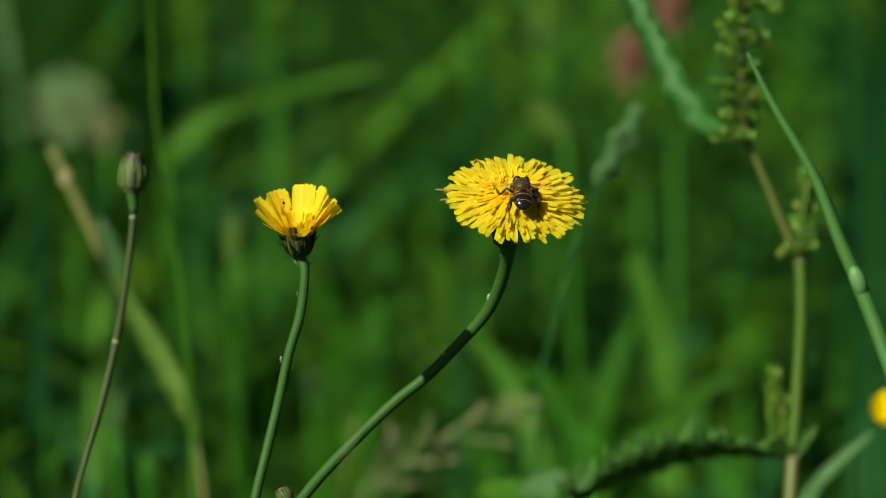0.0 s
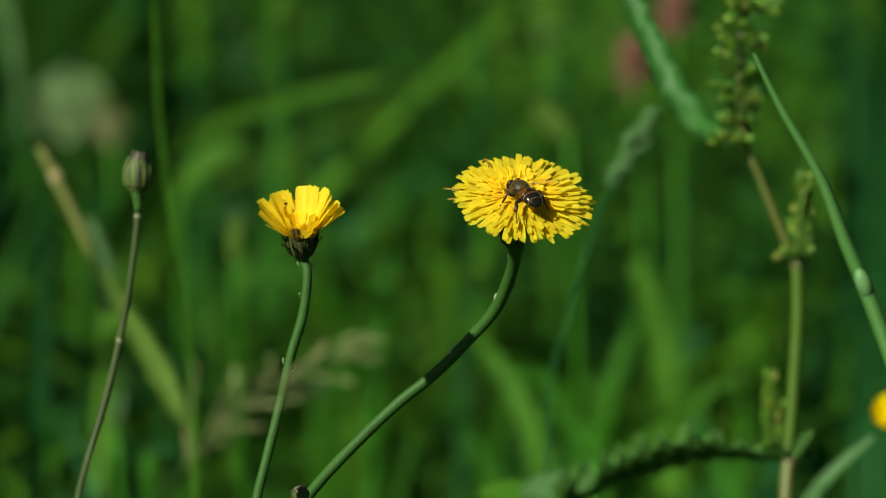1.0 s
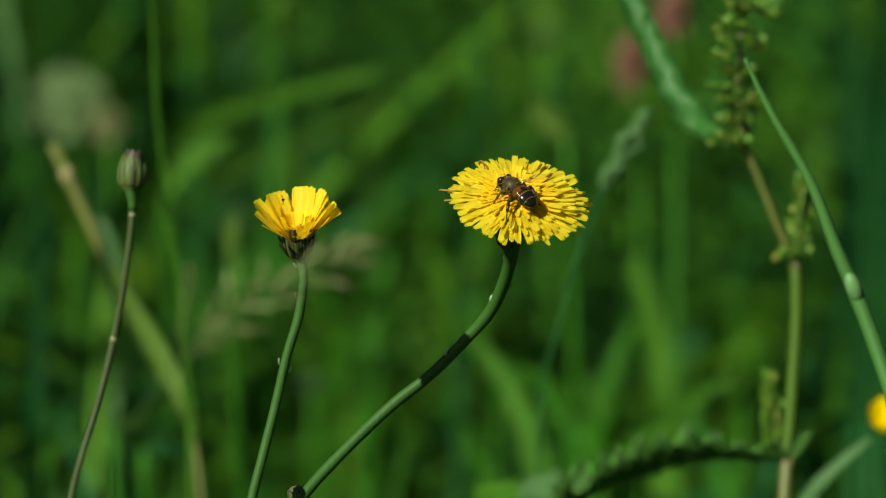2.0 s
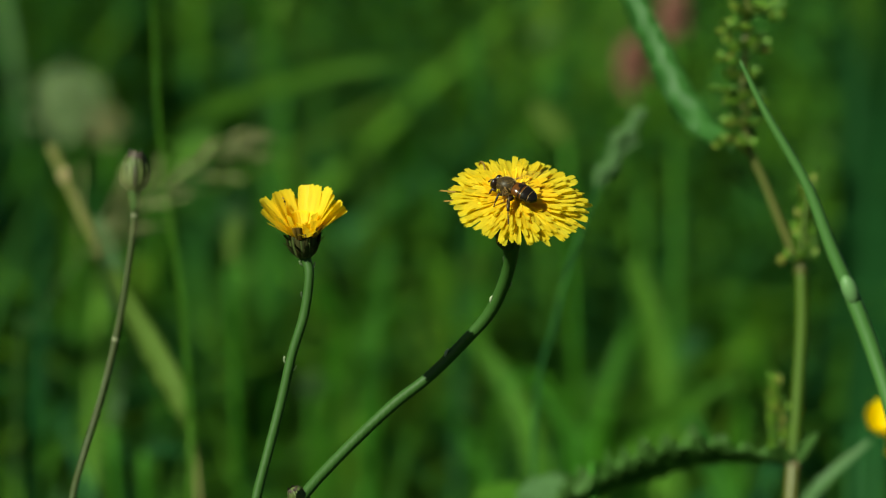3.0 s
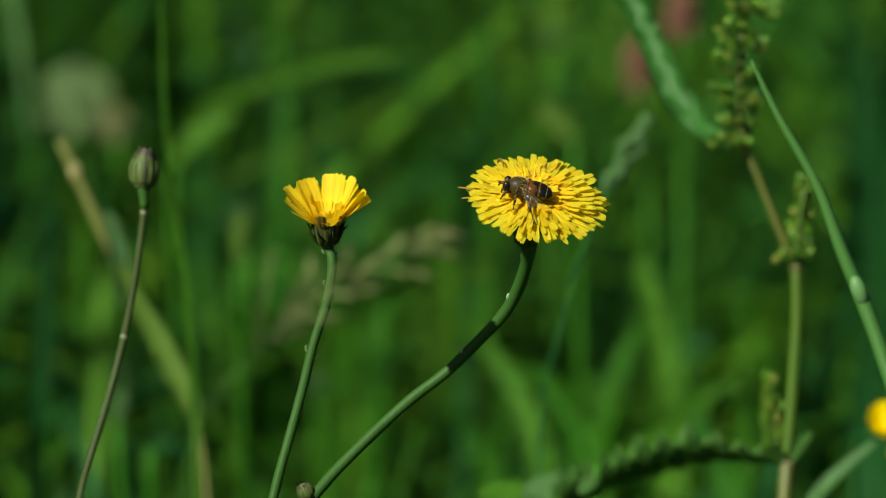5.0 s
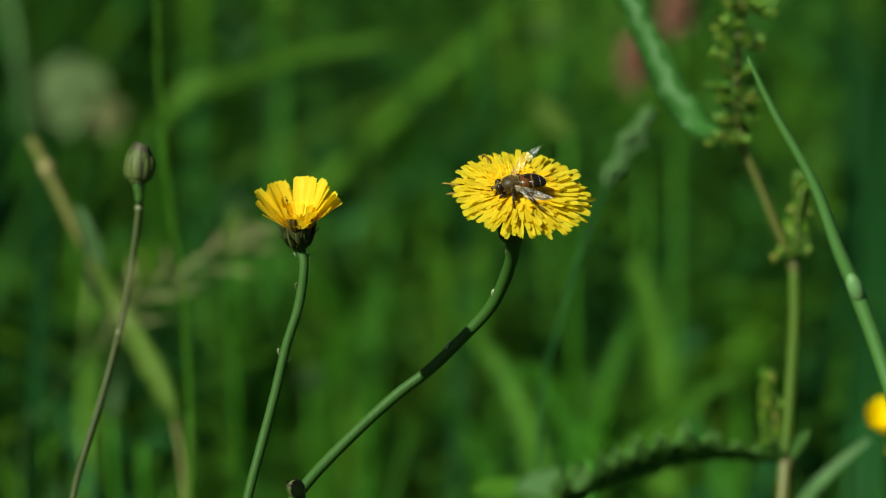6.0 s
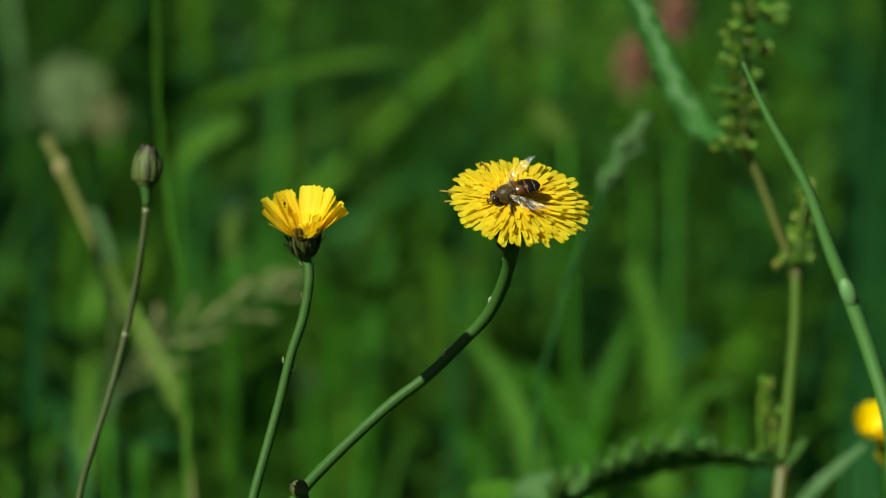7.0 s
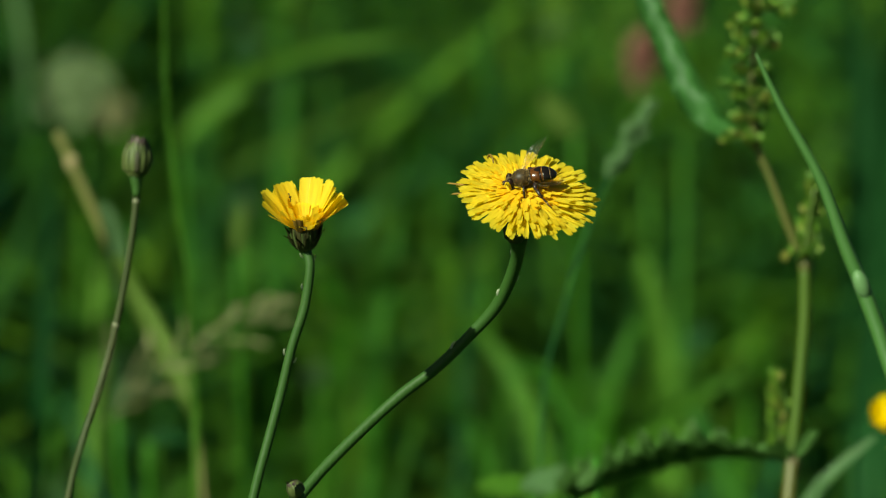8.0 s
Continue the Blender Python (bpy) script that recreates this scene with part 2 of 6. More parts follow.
def thing(name, base, label, category, group=""):
    ob = new(name)
    ob.empty_display_size = 0.01
    ob.location = base
    return tagged(ob, label, category, group)


def spline(points, per=6):
    """A smooth line through the points, per steps between two of them."""
    p = [Vector(q) for q in points]
    p = [2 * p[0] - p[1]] + p + [2 * p[-1] - p[-2]]
    out = []
    for i in range(1, len(p) - 2):
        a, b, c, d = p[i - 1:i + 3]
        for k in range(per):
            s = k / per
            out.append(0.5 * (2 * b + (c - a) * s + (2 * a - 5 * b + 4 * c - d) * s * s + (3 * b - a - 3 * c + d) * s ** 3))
    return out + [p[-2]]


def frames(line):
    """Tangent, side and up along a line, carried without twist."""
    side = None
    for i, q in enumerate(line):
        tan = (line[min(i + 1, len(line) - 1)] - line[max(i - 1, 0)]).normalized()
        if side is None:
            ref = Vector((1, 0, 0)) if abs(tan.x) < 0.8 else Vector((0, 1, 0))
            side = (ref - tan * ref.dot(tan)).normalized()
        else:
            side = (side - tan * side.dot(tan)).normalized()
        yield q, tan, side, tan.cross(side)


def tube(bm, line, radius, sides=10, wobble=0.0):
    """A round stem along a line; radius: a number, or a function of 0..1."""
    rings, n = [], len(line)
    for i, (q, tan, side, up) in enumerate(frames(line)):
        s = i / (n - 1)
        r = radius(s) if callable(radius) else radius
        ring = []
        for k in range(sides):
            a = 2 * math.pi * k / sides
            rr = r * (1 + wobble * noise.noise(Vector((q.x * 150 + k, q.y * 150, q.z * 150))))
            ring.append(bm.verts.new(q + rr * (math.cos(a) * side + math.sin(a) * up)))
        rings.append(ring)
    for a, b in zip(rings, rings[1:]):
        for k in range(sides):
            bm.faces.new((a[k], a[(k + 1) % sides], b[(k + 1) % sides], b[k]))
    bm.faces.new(rings[0][::-1])
    bm.faces.new(rings[-1])
    return bm


def lathe(bm, profile, sides=24, ripple=0.0, waves=8):
    """A round body about z from (radius, height) pairs."""
    rings = []
    for r, z in profile:
        rings.append([bm.verts.new((r * (1 + ripple * math.cos(waves * 2 * math.pi * k / sides)) * math.cos(2 * math.pi * k / sides),
                                    r * (1 + ripple * math.cos(waves * 2 * math.pi * k / sides)) * math.sin(2 * math.pi * k / sides), z)) for k in range(sides)])
    for a, b in zip(rings, rings[1:]):
        for k in range(sides):
            bm.faces.new((a[k], a[(k + 1) % sides], b[(k + 1) % sides], b[k]))
    bm.faces.new(rings[0][::-1])
    bm.faces.new(rings[-1])
    return bm


def ball(bm, centre, radii, u=16, v=10, turn=None):
    m = Matrix.Translation(centre) @ (turn or Matrix.Identity(4)) @ Matrix.Diagonal((*radii, 1))
    bmesh.ops.create_uvsphere(bm, u_segments=u, v_segments=v, radius=1, matrix=m)
    return bm


def blade(bm, line, width, facing, fold=0.25, wave=0.0, waves=6.0, thick=0.0, calm=1.0):
    """A leaf along a line: width is a function of 0..1, facing the way its upper side looks, fold its keel."""
    rows, n = [], len(line)
    facing = Vector(facing).normalized()
    for i, q in enumerate(line):
        s = i / (n - 1)
        tan = (line[min(i + 1, n - 1)] - line[max(i - 1, 0)]).normalized()
        side = tan.cross(facing).normalized()
        up = side.cross(tan)
        w = max(width(s), 1e-5) / 2
        row = []
        for k in (-1, -0.5, 0, 0.5, 1):
            ruffle = math.sin(2 * math.pi * waves * s + 2.1 * k + 2.2 * math.sin(9 * s)) + 1.6 * noise.noise(Vector((waves * 5 * s, 3.0 * k, waves)))
            lift = fold * w * abs(k) + wave * w * k * k * ruffle * (calm if k > 0 else 1.0)
            row.append(bm.verts.new(q + side * w * k + up * lift))
        rows.append(row)
    for a, b in zip(rows, rows[1:]):
        for k in range(4):
            bm.faces.new((a[k], a[k + 1], b[k + 1], b[k]))
    if thick:
        bmesh.ops.solidify(bm, geom=bm.faces[:], thickness=thick)
    return bm


def rel(points, base):
    return [Vector(p) - Vector(base) for p in points]


def axes(origin, z, x_hint=(1, 0, 0)):
    """A pose at origin whose z axis points along z."""
    z = Vector(z).normalized()
    x = Vector(x_hint)
    x = (x - z * x.dot(z)).normalized()
    y = z.cross(x)
    m = Matrix((x, y, z)).transposed().to_4x4()
    m.translation = origin
    return m


# ---- ground ----
def build_ground():
    """One sheet from the flowers to the horizon, finer near them."""
    steps = [math.copysign(0.05 * (math.exp(abs(i) / 9.0) - 1), i) for i in range(-86, 87)]
    verts = [(x, y + 1.5, 0.03 * noise.noise(Vector((x * 1.5, y * 1.5, 0))) - 0.02 if abs(x) + abs(y) > 0.3 else -0.015 + 0.004 * noise.noise(Vector((x * 9, y * 9, 0))))
             for y in steps for x in steps]
    n = len(steps)
    faces = [(j * n + i, j * n + i + 1, (j + 1) * n + i + 1, (j + 1) * n + i) for j in range(n - 1) for i in range(n - 1)]
    me = bpy.data.meshes.new("ground")
    me.from_pydata(verts, [], faces)
    me.polygons.foreach_set("use_smooth", [True] * len(faces))
    me.materials.append(M_SOIL)
    tagged(new("ground", me), "dark soil and plant litter under a meadow", "ground", kind="structure")


build_ground()


# ---- meadow grass ----
def sward(name, count, area, height, width, mat, seed, label, bend=0.5, limit=None, tilt=0.28, gap=(-0.45, 0.55), leafy=False):
    """Many grass blades over a stretch of ground, each tapered, leaning and bent over."""
    rng = np.random.default_rng(seed)
    x = rng.uniform(area[0], area[1], count)
    y = rng.uniform(area[2], area[3], count)
    clump = np.array([noise.noise(Vector((a * 4, b * 4, seed))) + 0.8 * noise.noise(Vector((a * 17, b * 9, seed + 7))) + 0.5 * noise.noise(Vector((a * 42, b * 20, seed + 3))) for a, b in zip(x, y)])
    keep = rng.uniform(*gap, count) < clump
    x, y, clump = x[keep], y[keep], clump[keep]
    n = len(x)
    h = rng.uniform(height[0], height[1], n) * (1 + 0.5 * clump)
    if limit is not None:
        h = np.minimum(h, limit(x, y) * rng.uniform(0.6, 1.0, n))
    w = rng.uniform(width[0], width[1], n)
    a = rng.uniform(0, 2 * np.pi, n)
    lean = rng.uniform(0.02, tilt, n)
    arch = rng.uniform(0.05, bend, n) ** 1.4
    face = a + rng.uniform(-0.9, 0.9, n) + np.pi / 2
    seg = 11 if leafy else 7
    s = np.linspace(0, 1, seg)[None, :]
    out = h[:, None] * (lean[:, None] * s + arch[:, None] * s ** 2.5)
    up = h[:, None] * (s - 0.35 * arch[:, None] * s ** 3)
    cx = x[:, None] + out * np.cos(a)[:, None]
    cy = y[:, None] + out * np.sin(a)[:, None]
    shape = np.clip(1.15 * (1 - s ** 2.2), 0.04, 1)
    if leafy:  # a thin stalk that ends in an oval leaf
        shape = np.where(s < 0.48, 0.09, np.clip(np.sin(np.pi * (s - 0.46) / 0.54), 0.05, 1) ** 0.7)
    hw = 0.5 * w[:, None] * shape
    dx, dy = np.cos(face)[:, None] * hw, np.sin(face)[:, None] * hw
    v = np.empty((n, seg, 2, 3))
    v[:, :, 0] = np.stack([cx - dx, cy - dy, up - 0.03], -1)
    v[:, :, 1] = np.stack([cx + dx, cy + dy, up - 0.03], -1)
    first = (np.arange(n) * seg * 2)[:, None] + (np.arange(seg - 1) * 2)[None, :]
    f = np.stack([first, first + 1, first + 3, first + 2], -1).reshape(-1, 4)
    me = bpy.data.meshes.new(name)
    me.vertices.add(n * seg * 2)
    me.vertices.foreach_set("co", v.reshape(-1))
    me.loops.add(f.size)
    me.loops.foreach_set("vertex_index", f.reshape(-1).astype(np.int32))
    me.polygons.add(len(f))
    me.polygons.foreach_set("loop_start", np.arange(0, f.size, 4, dtype=np.int32))
    me.polygons.foreach_set("use_smooth", [True] * len(f))
    me.update(calc_edges=True)
    me.materials.append(mat)
    return tagged(new(name, me), label, "grass", kind="stuff")


def low_line(x, y):
    """Low turf round the flowers, taller towards the back."""
    return np.clip(0.085 + 1.2 * (y - 2.25), 0.085, 0.6)


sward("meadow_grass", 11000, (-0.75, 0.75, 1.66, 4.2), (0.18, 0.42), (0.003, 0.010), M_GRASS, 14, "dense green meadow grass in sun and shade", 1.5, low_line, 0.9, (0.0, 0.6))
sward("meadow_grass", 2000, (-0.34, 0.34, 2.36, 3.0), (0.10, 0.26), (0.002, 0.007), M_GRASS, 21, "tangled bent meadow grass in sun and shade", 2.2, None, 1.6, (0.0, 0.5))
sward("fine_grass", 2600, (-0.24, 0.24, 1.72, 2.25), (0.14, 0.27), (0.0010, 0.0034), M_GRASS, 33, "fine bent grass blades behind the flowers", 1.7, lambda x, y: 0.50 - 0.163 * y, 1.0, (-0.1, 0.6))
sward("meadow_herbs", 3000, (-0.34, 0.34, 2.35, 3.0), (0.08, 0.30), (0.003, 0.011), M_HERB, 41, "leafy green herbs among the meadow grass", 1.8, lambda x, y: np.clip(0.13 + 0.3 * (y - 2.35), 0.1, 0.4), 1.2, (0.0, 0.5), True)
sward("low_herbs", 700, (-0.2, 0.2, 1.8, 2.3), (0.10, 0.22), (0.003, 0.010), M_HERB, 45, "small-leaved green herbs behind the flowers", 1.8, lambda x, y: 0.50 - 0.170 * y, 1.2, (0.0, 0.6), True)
# Two unseen stands of tall grass, added to throw shade on the backdrop.
sward("tall_grass", 1000, (-1.25, -0.58, 1.45, 3.0), (0.40, 0.90), (0.004, 0.011), M_GRASS, 52, "unseen tall grass added to cast shade on the meadow", 0.25, None, 0.12, (0.12, 0.5))
sward("tall_grass", 420, (-0.85, -0.42, 1.60, 2.50), (0.75, 1.20), (0.005, 0.012), M_GRASS, 57, "unseen tall grass added to cast shade on the meadow", 0.18, None, 0.08, (0.12, 0.5))
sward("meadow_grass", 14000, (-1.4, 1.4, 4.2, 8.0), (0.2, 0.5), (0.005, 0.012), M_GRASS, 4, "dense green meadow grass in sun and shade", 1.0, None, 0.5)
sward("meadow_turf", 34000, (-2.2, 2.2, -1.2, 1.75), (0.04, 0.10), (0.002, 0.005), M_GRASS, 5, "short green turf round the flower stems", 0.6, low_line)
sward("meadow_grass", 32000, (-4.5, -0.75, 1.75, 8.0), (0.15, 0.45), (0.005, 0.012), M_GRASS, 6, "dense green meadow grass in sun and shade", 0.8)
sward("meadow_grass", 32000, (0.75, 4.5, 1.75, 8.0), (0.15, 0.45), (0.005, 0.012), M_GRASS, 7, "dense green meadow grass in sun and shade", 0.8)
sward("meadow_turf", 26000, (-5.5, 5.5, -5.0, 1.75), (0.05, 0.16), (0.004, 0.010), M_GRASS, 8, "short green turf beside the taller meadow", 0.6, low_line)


# ---- flowers ----
def petal_mesh(name, length, width, curl, teeth_seed, mat, cup=0.25, droop=0.0, taper=0.12, teeth=0.06):
    """A strap-shaped ray floret along x with five small teeth at its end."""
    rng = random.Random(teeth_seed)
    bm = bmesh.new()
    across, along = 6, 7
    grid = []
    for i in range(along):
        s = i / (along - 1)
        w = width * (0.45 + 0.55 * min(1, s * 1.8)) * (1 - taper * s * s) / 2
        row = []
        for k in range(across):
            u = 2 * k / (across - 1) - 1
            x = length * s
            if i == along - 1:
                x -= length * (0.012 + teeth * rng.random()) * (1 if k % 2 else 0.2) + 0.03 * length * u * u
            z = length * (curl * s * s - droop * s ** 3) + cup * w * u * u + 0.06 * w * math.sin(3 * math.pi * u)
            row.append(bm.verts.new((x, w * u, z)))
        grid.append(row)
    for a, b in zip(grid, grid[1:]):
        for k in range(across - 1):
            bm.faces.new((a[k], b[k], b[k + 1], a[k + 1]))
    return mesh_of(name, bm, mat)


def bract_mesh(name, length, width, mat, curve=0.25):
    """A pointed scale along z, its back to +x."""
    bm = bmesh.new()
    rows = []
    for i in range(6):
        s = i / 5
        w = width * (1 - s) ** 0.6 * (0.75 + 0.5 * s) / 2 + 1e-5
        rows.append([bm.verts.new((curve * length * s * (1 - s) + (0.12 * width if k == 1 else 0), w * (k - 1), length * s)) for k in range(3)])
    for a, b in zip(rows, rows[1:]):
        for k in range(2):
            bm.faces.new((a[k], a[k + 1], b[k + 1], b[k]))
    back = [[bm.verts.new(v.co - Vector((0.0002, 0, 0))) for v in row] for row in rows]
    for a, b in zip(back, back[1:]):
        for k in range(2):
            bm.faces.new((a[k + 1], a[k], b[k], b[k + 1]))
    return mesh_of(name, bm, mat)


def stem_scales(parent, line, spots, size=0.0016):
    """Tiny scale leaves along a flower stem."""
    me = bract_mesh("scale_leaf", size, size * 0.8, M_PALE, 0.5)
    for s, a in spots:
        i = int(s * (len(line) - 1))
        tan = (line[max(i - 1, 0)] - line[min(i + 1, len(line) - 1)]).normalized()
        m = axes(line[i], tan, (math.cos(a), math.sin(a), 0))
        part("scale_leaf", me, None, parent, "pale scale on the stem", m @ pose(0.0011, 0, 0, 0, 18, 0))


BIG_BASE, BIG_HEAD = Vector((-0.052, 1.352, 0.0)), Vector((0.0151, 1.3844, 0.2914))
BIG_UP = Vector((0.1254, -0.4650, 0.8764))
LEFT_BASE, LEFT_HEAD = Vector((-0.058, 1.338, 0.0)), Vector((-0.0314, 1.3676, 0.2873))
LEFT_UP = Vector((-0.0499, -0.2247, 0.9732))


def big_flower():
    rng = random.Random(11)
    t = thing("cats_ear_flower", BIG_BASE, "fully open yellow cat's-ear flower on a curved green stem", "flower", "cat's-ear plants")
    foot = BIG_HEAD - BIG_UP * 0.0112 + Vector((0.0010, 0, 0))
    line = spline(rel([foot, (0.0142, 1.3960, 0.2750), (0.0106, 1.4015, 0.2648), (0.0044, 1.4043, 0.2569), (-0.0035, 1.4040, 0.2490), (-0.0115, 1.4030, 0.2428),
                       (-0.0213, 1.3996, 0.2341), (-0.0307, 1.3941, 0.2249), (-0.0376, 1.3866, 0.2160), (-0.0441, 1.3753, 0.2018), (-0.0486, 1.3612, 0.1769), (-0.051, 1.350, 0.09), BIG_BASE - Vector((0, 0, 0.03))], BIG_BASE), 8)
    stem = bmesh.new()
    tube(stem, line, lambda s: 0.00125 + 0.0007 * math.exp(-(s / 0.05) ** 2) + 0.0002 * math.exp(-((s - 0.12) / 0.08) ** 2), 14, 0.05)
    part("stem", stem, M_STEM, t, "curved smooth green stem")
    stem_scales(t, line, [(0.075, 2.8), (0.13, 0.2), (0.30, 3.4), (0.2, 0.5), (0.16, 3.3)], 0.0019)
    head = bmesh.new()
    lathe(head, [(0.0019, -0.0118), (0.0022, -0.0105), (0.0027, -0.0086), (0.0031, -0.006), (0.0033, -0.003), (0.0036, 0.0), (0.0034, 0.0012), (0.0020, 0.0022), (0.0004, 0.0026)], 28, 0.03, 14)
    h = part("flower_head", head, M_CUP, t, "green cup, darkened for the shade under the petals", axes(BIG_HEAD - BIG_BASE, BIG_UP))
    long_bract, short_bract = bract_mesh("bract", 0.0095, 0.0022, M_BRACT), bract_mesh("bract", 0.006, 0.0018, M_BRACT)
    for ring, (n, me, r, z, lean) in enumerate(((13, long_bract, 0.0030, -0.0080, 3), (13, short_bract, 0.0026, -0.0098, 6), (9, short_bract, 0.0021, -0.0116, 6))):
        for k in range(n):
            a = 360 * (k + 0.5 * ring) / n + rng.uniform(-8, 8)
            part("bract", me, None, h, "", pose(0, 0, 0, 0, 0, a) @ pose(r, 0, z, 0, lean + rng.uniform(-6, 8), 0))
    kinds = [petal_mesh("petal", 0.0119, 0.00138, c, i, M_PETAL, 0.14, d, 0.24, 0.09) for i, (c, d) in enumerate(((0.02, 0.06), (0.05, 0.02), (-0.02, 0.10), (0.07, 0.0), (0.03, 0.12), (0.0, 0.02), (-0.03, 0.04)))]
    broad = [petal_mesh("petal", 0.0119, 0.00165, c, 10 + i, M_PETAL, 0.12, d, 0.2, 0.08) for i, (c, d) in enumerate(((0.02, 0.04), (0.04, 0.02), (0.0, 0.06), (-0.02, 0.02)))]
    # the florets' packed feet fill the middle of the disc
    disc = bmesh.new()
    lathe(disc, [(0.0036, 0.0002), (0.0085, 0.0006), (0.0094, 0.0009), (0.0088, 0.0013), (0.0072, 0.0019), (0.0050, 0.0025), (0.0026, 0.0029), (0.0003, 0.0031)], 96, 0.035, 32)
    part("flower_centre", disc, M_CENTRE, h, "packed orange-yellow florets")
    rings = ((54, 0.0038, 0.0004, -1, 1.02, 0.07), (56, 0.0036, 0.0007, 0.5, 0.98, 0.08), (56, 0.0033, 0.0010, 2, 0.92, 0.10), (56, 0.0030, 0.0013, 3, 0.84, 0.11),
             (54, 0.0026, 0.0016, 4, 0.75, 0.12), (52, 0.0022, 0.0019, 5.5, 0.66, 0.12), (48, 0.0018, 0.0022, 7, 0.56, 0.1), (38, 0.0013, 0.0025, 9, 0.46, 0.1), (28, 0.0008, 0.0028, 12, 0.35, 0.1), (18, 0.0003, 0.0030, 18, 0.26, 0.1))
    inner = bmesh.new()
    for ring, (n, r, z, elev, size, var) in enumerate(rings):
        for k in range(n):
            a = 360 * (k + 0.37 * ring) / n + rng.uniform(-4, 4)
            s = size * (1 + rng.uniform(-var, var))
            e = elev + rng.uniform(-2.0, 2.0)
            roll = rng.uniform(-13, 13)
            s *= 1 + 0.12 * math.cos(radians(a - 10))
            m = pose(0, 0, 0, 0, 0, a) @ pose(r, 0, z, 0, -e, rng.uniform(-4, 4)) @ pose(0, 0, 0, roll) @ Matrix.Diagonal((s, 0.75 + 0.25 * s + rng.uniform(-0.12, 0.12), s, 1))
            me = rng.choice(broad if ring < 2 else kinds)
            if ring < 6:
                part("petal", me, None, h, "", m)
            else:
                first = len(inner.verts)
                inner.from_mesh(me)
                inner.verts.ensure_lookup_table()
                bmesh.ops.transform(inner, matrix=m, verts=inner.verts[first:])
    tagged(part("inner_floret", inner, M_INNER, h), "short golden inner florets", kind="stuff")
    bm = bmesh.new()
    tube(bm, [Vector((0, 0, 0)), Vector((0.0001, 0, 0.0016)), Vector((0.0003, 0, 0.0030))], lambda s: 0.00022 * (1.15 - 0.6 * s), 6)
    fork = [Vector((0.0003, 0, 0.0029)), Vector((0.0008, 0, 0.0034)), Vector((0.0009, 0.0002, 0.0030))]
    tube(bm, fork, 0.0001, 5)
    stamen = mesh_of("stamen", bm, M_STAMEN)
    for k in range(12):
        q = 0.5 * math.sqrt(rng.random())
        a = rng.uniform(0, 360)
        part("stamen", stamen, None, h, "", pose(0, 0, 0, 0, 0, a) @ pose(0.0075 * q, 0, 0.0030 - 0.0006 * q, 0, 8 + 38 * q + rng.uniform(-8, 8), 0))
    dry = petal_mesh("withered_petal", 0.0122, 0.0006, -0.02, 3, M_PETAL_DRY, 0.9)
    for a, e, s in ((173, -3, 1.07), (181, -9, 0.98), (-8, -3, 1.0), (12, 0, 0.98), (24, 2, 0.95)):
        part("withered_petal", dry, None, h, "brown withered petal", pose(0, 0, 0, 0, 0, a) @ pose(0.004, 0, 0.0005, 0, -e, 0) @ Matrix.Diagonal((s, 1, 1, 1)))
    b = bmesh.new()
    curl = [Vector((0.0128 + 0.0012 * math.cos(u) - 0.0005 * u, 0.0004 * u, 0.0012 + 0.0016 * math.sin(u))) for u in (-0.6, 0.0, 0.6, 1.2, 1.8, 2.4, 3.0)]
    tube(b, curl, lambda s: 0.00028 * (1.2 - 0.7 * s), 6)
    part("withered_petal", b, M_PETAL_DRY, h, "curled brown petal", pose(0, 0, 0, 0, 0, 123))
    return t


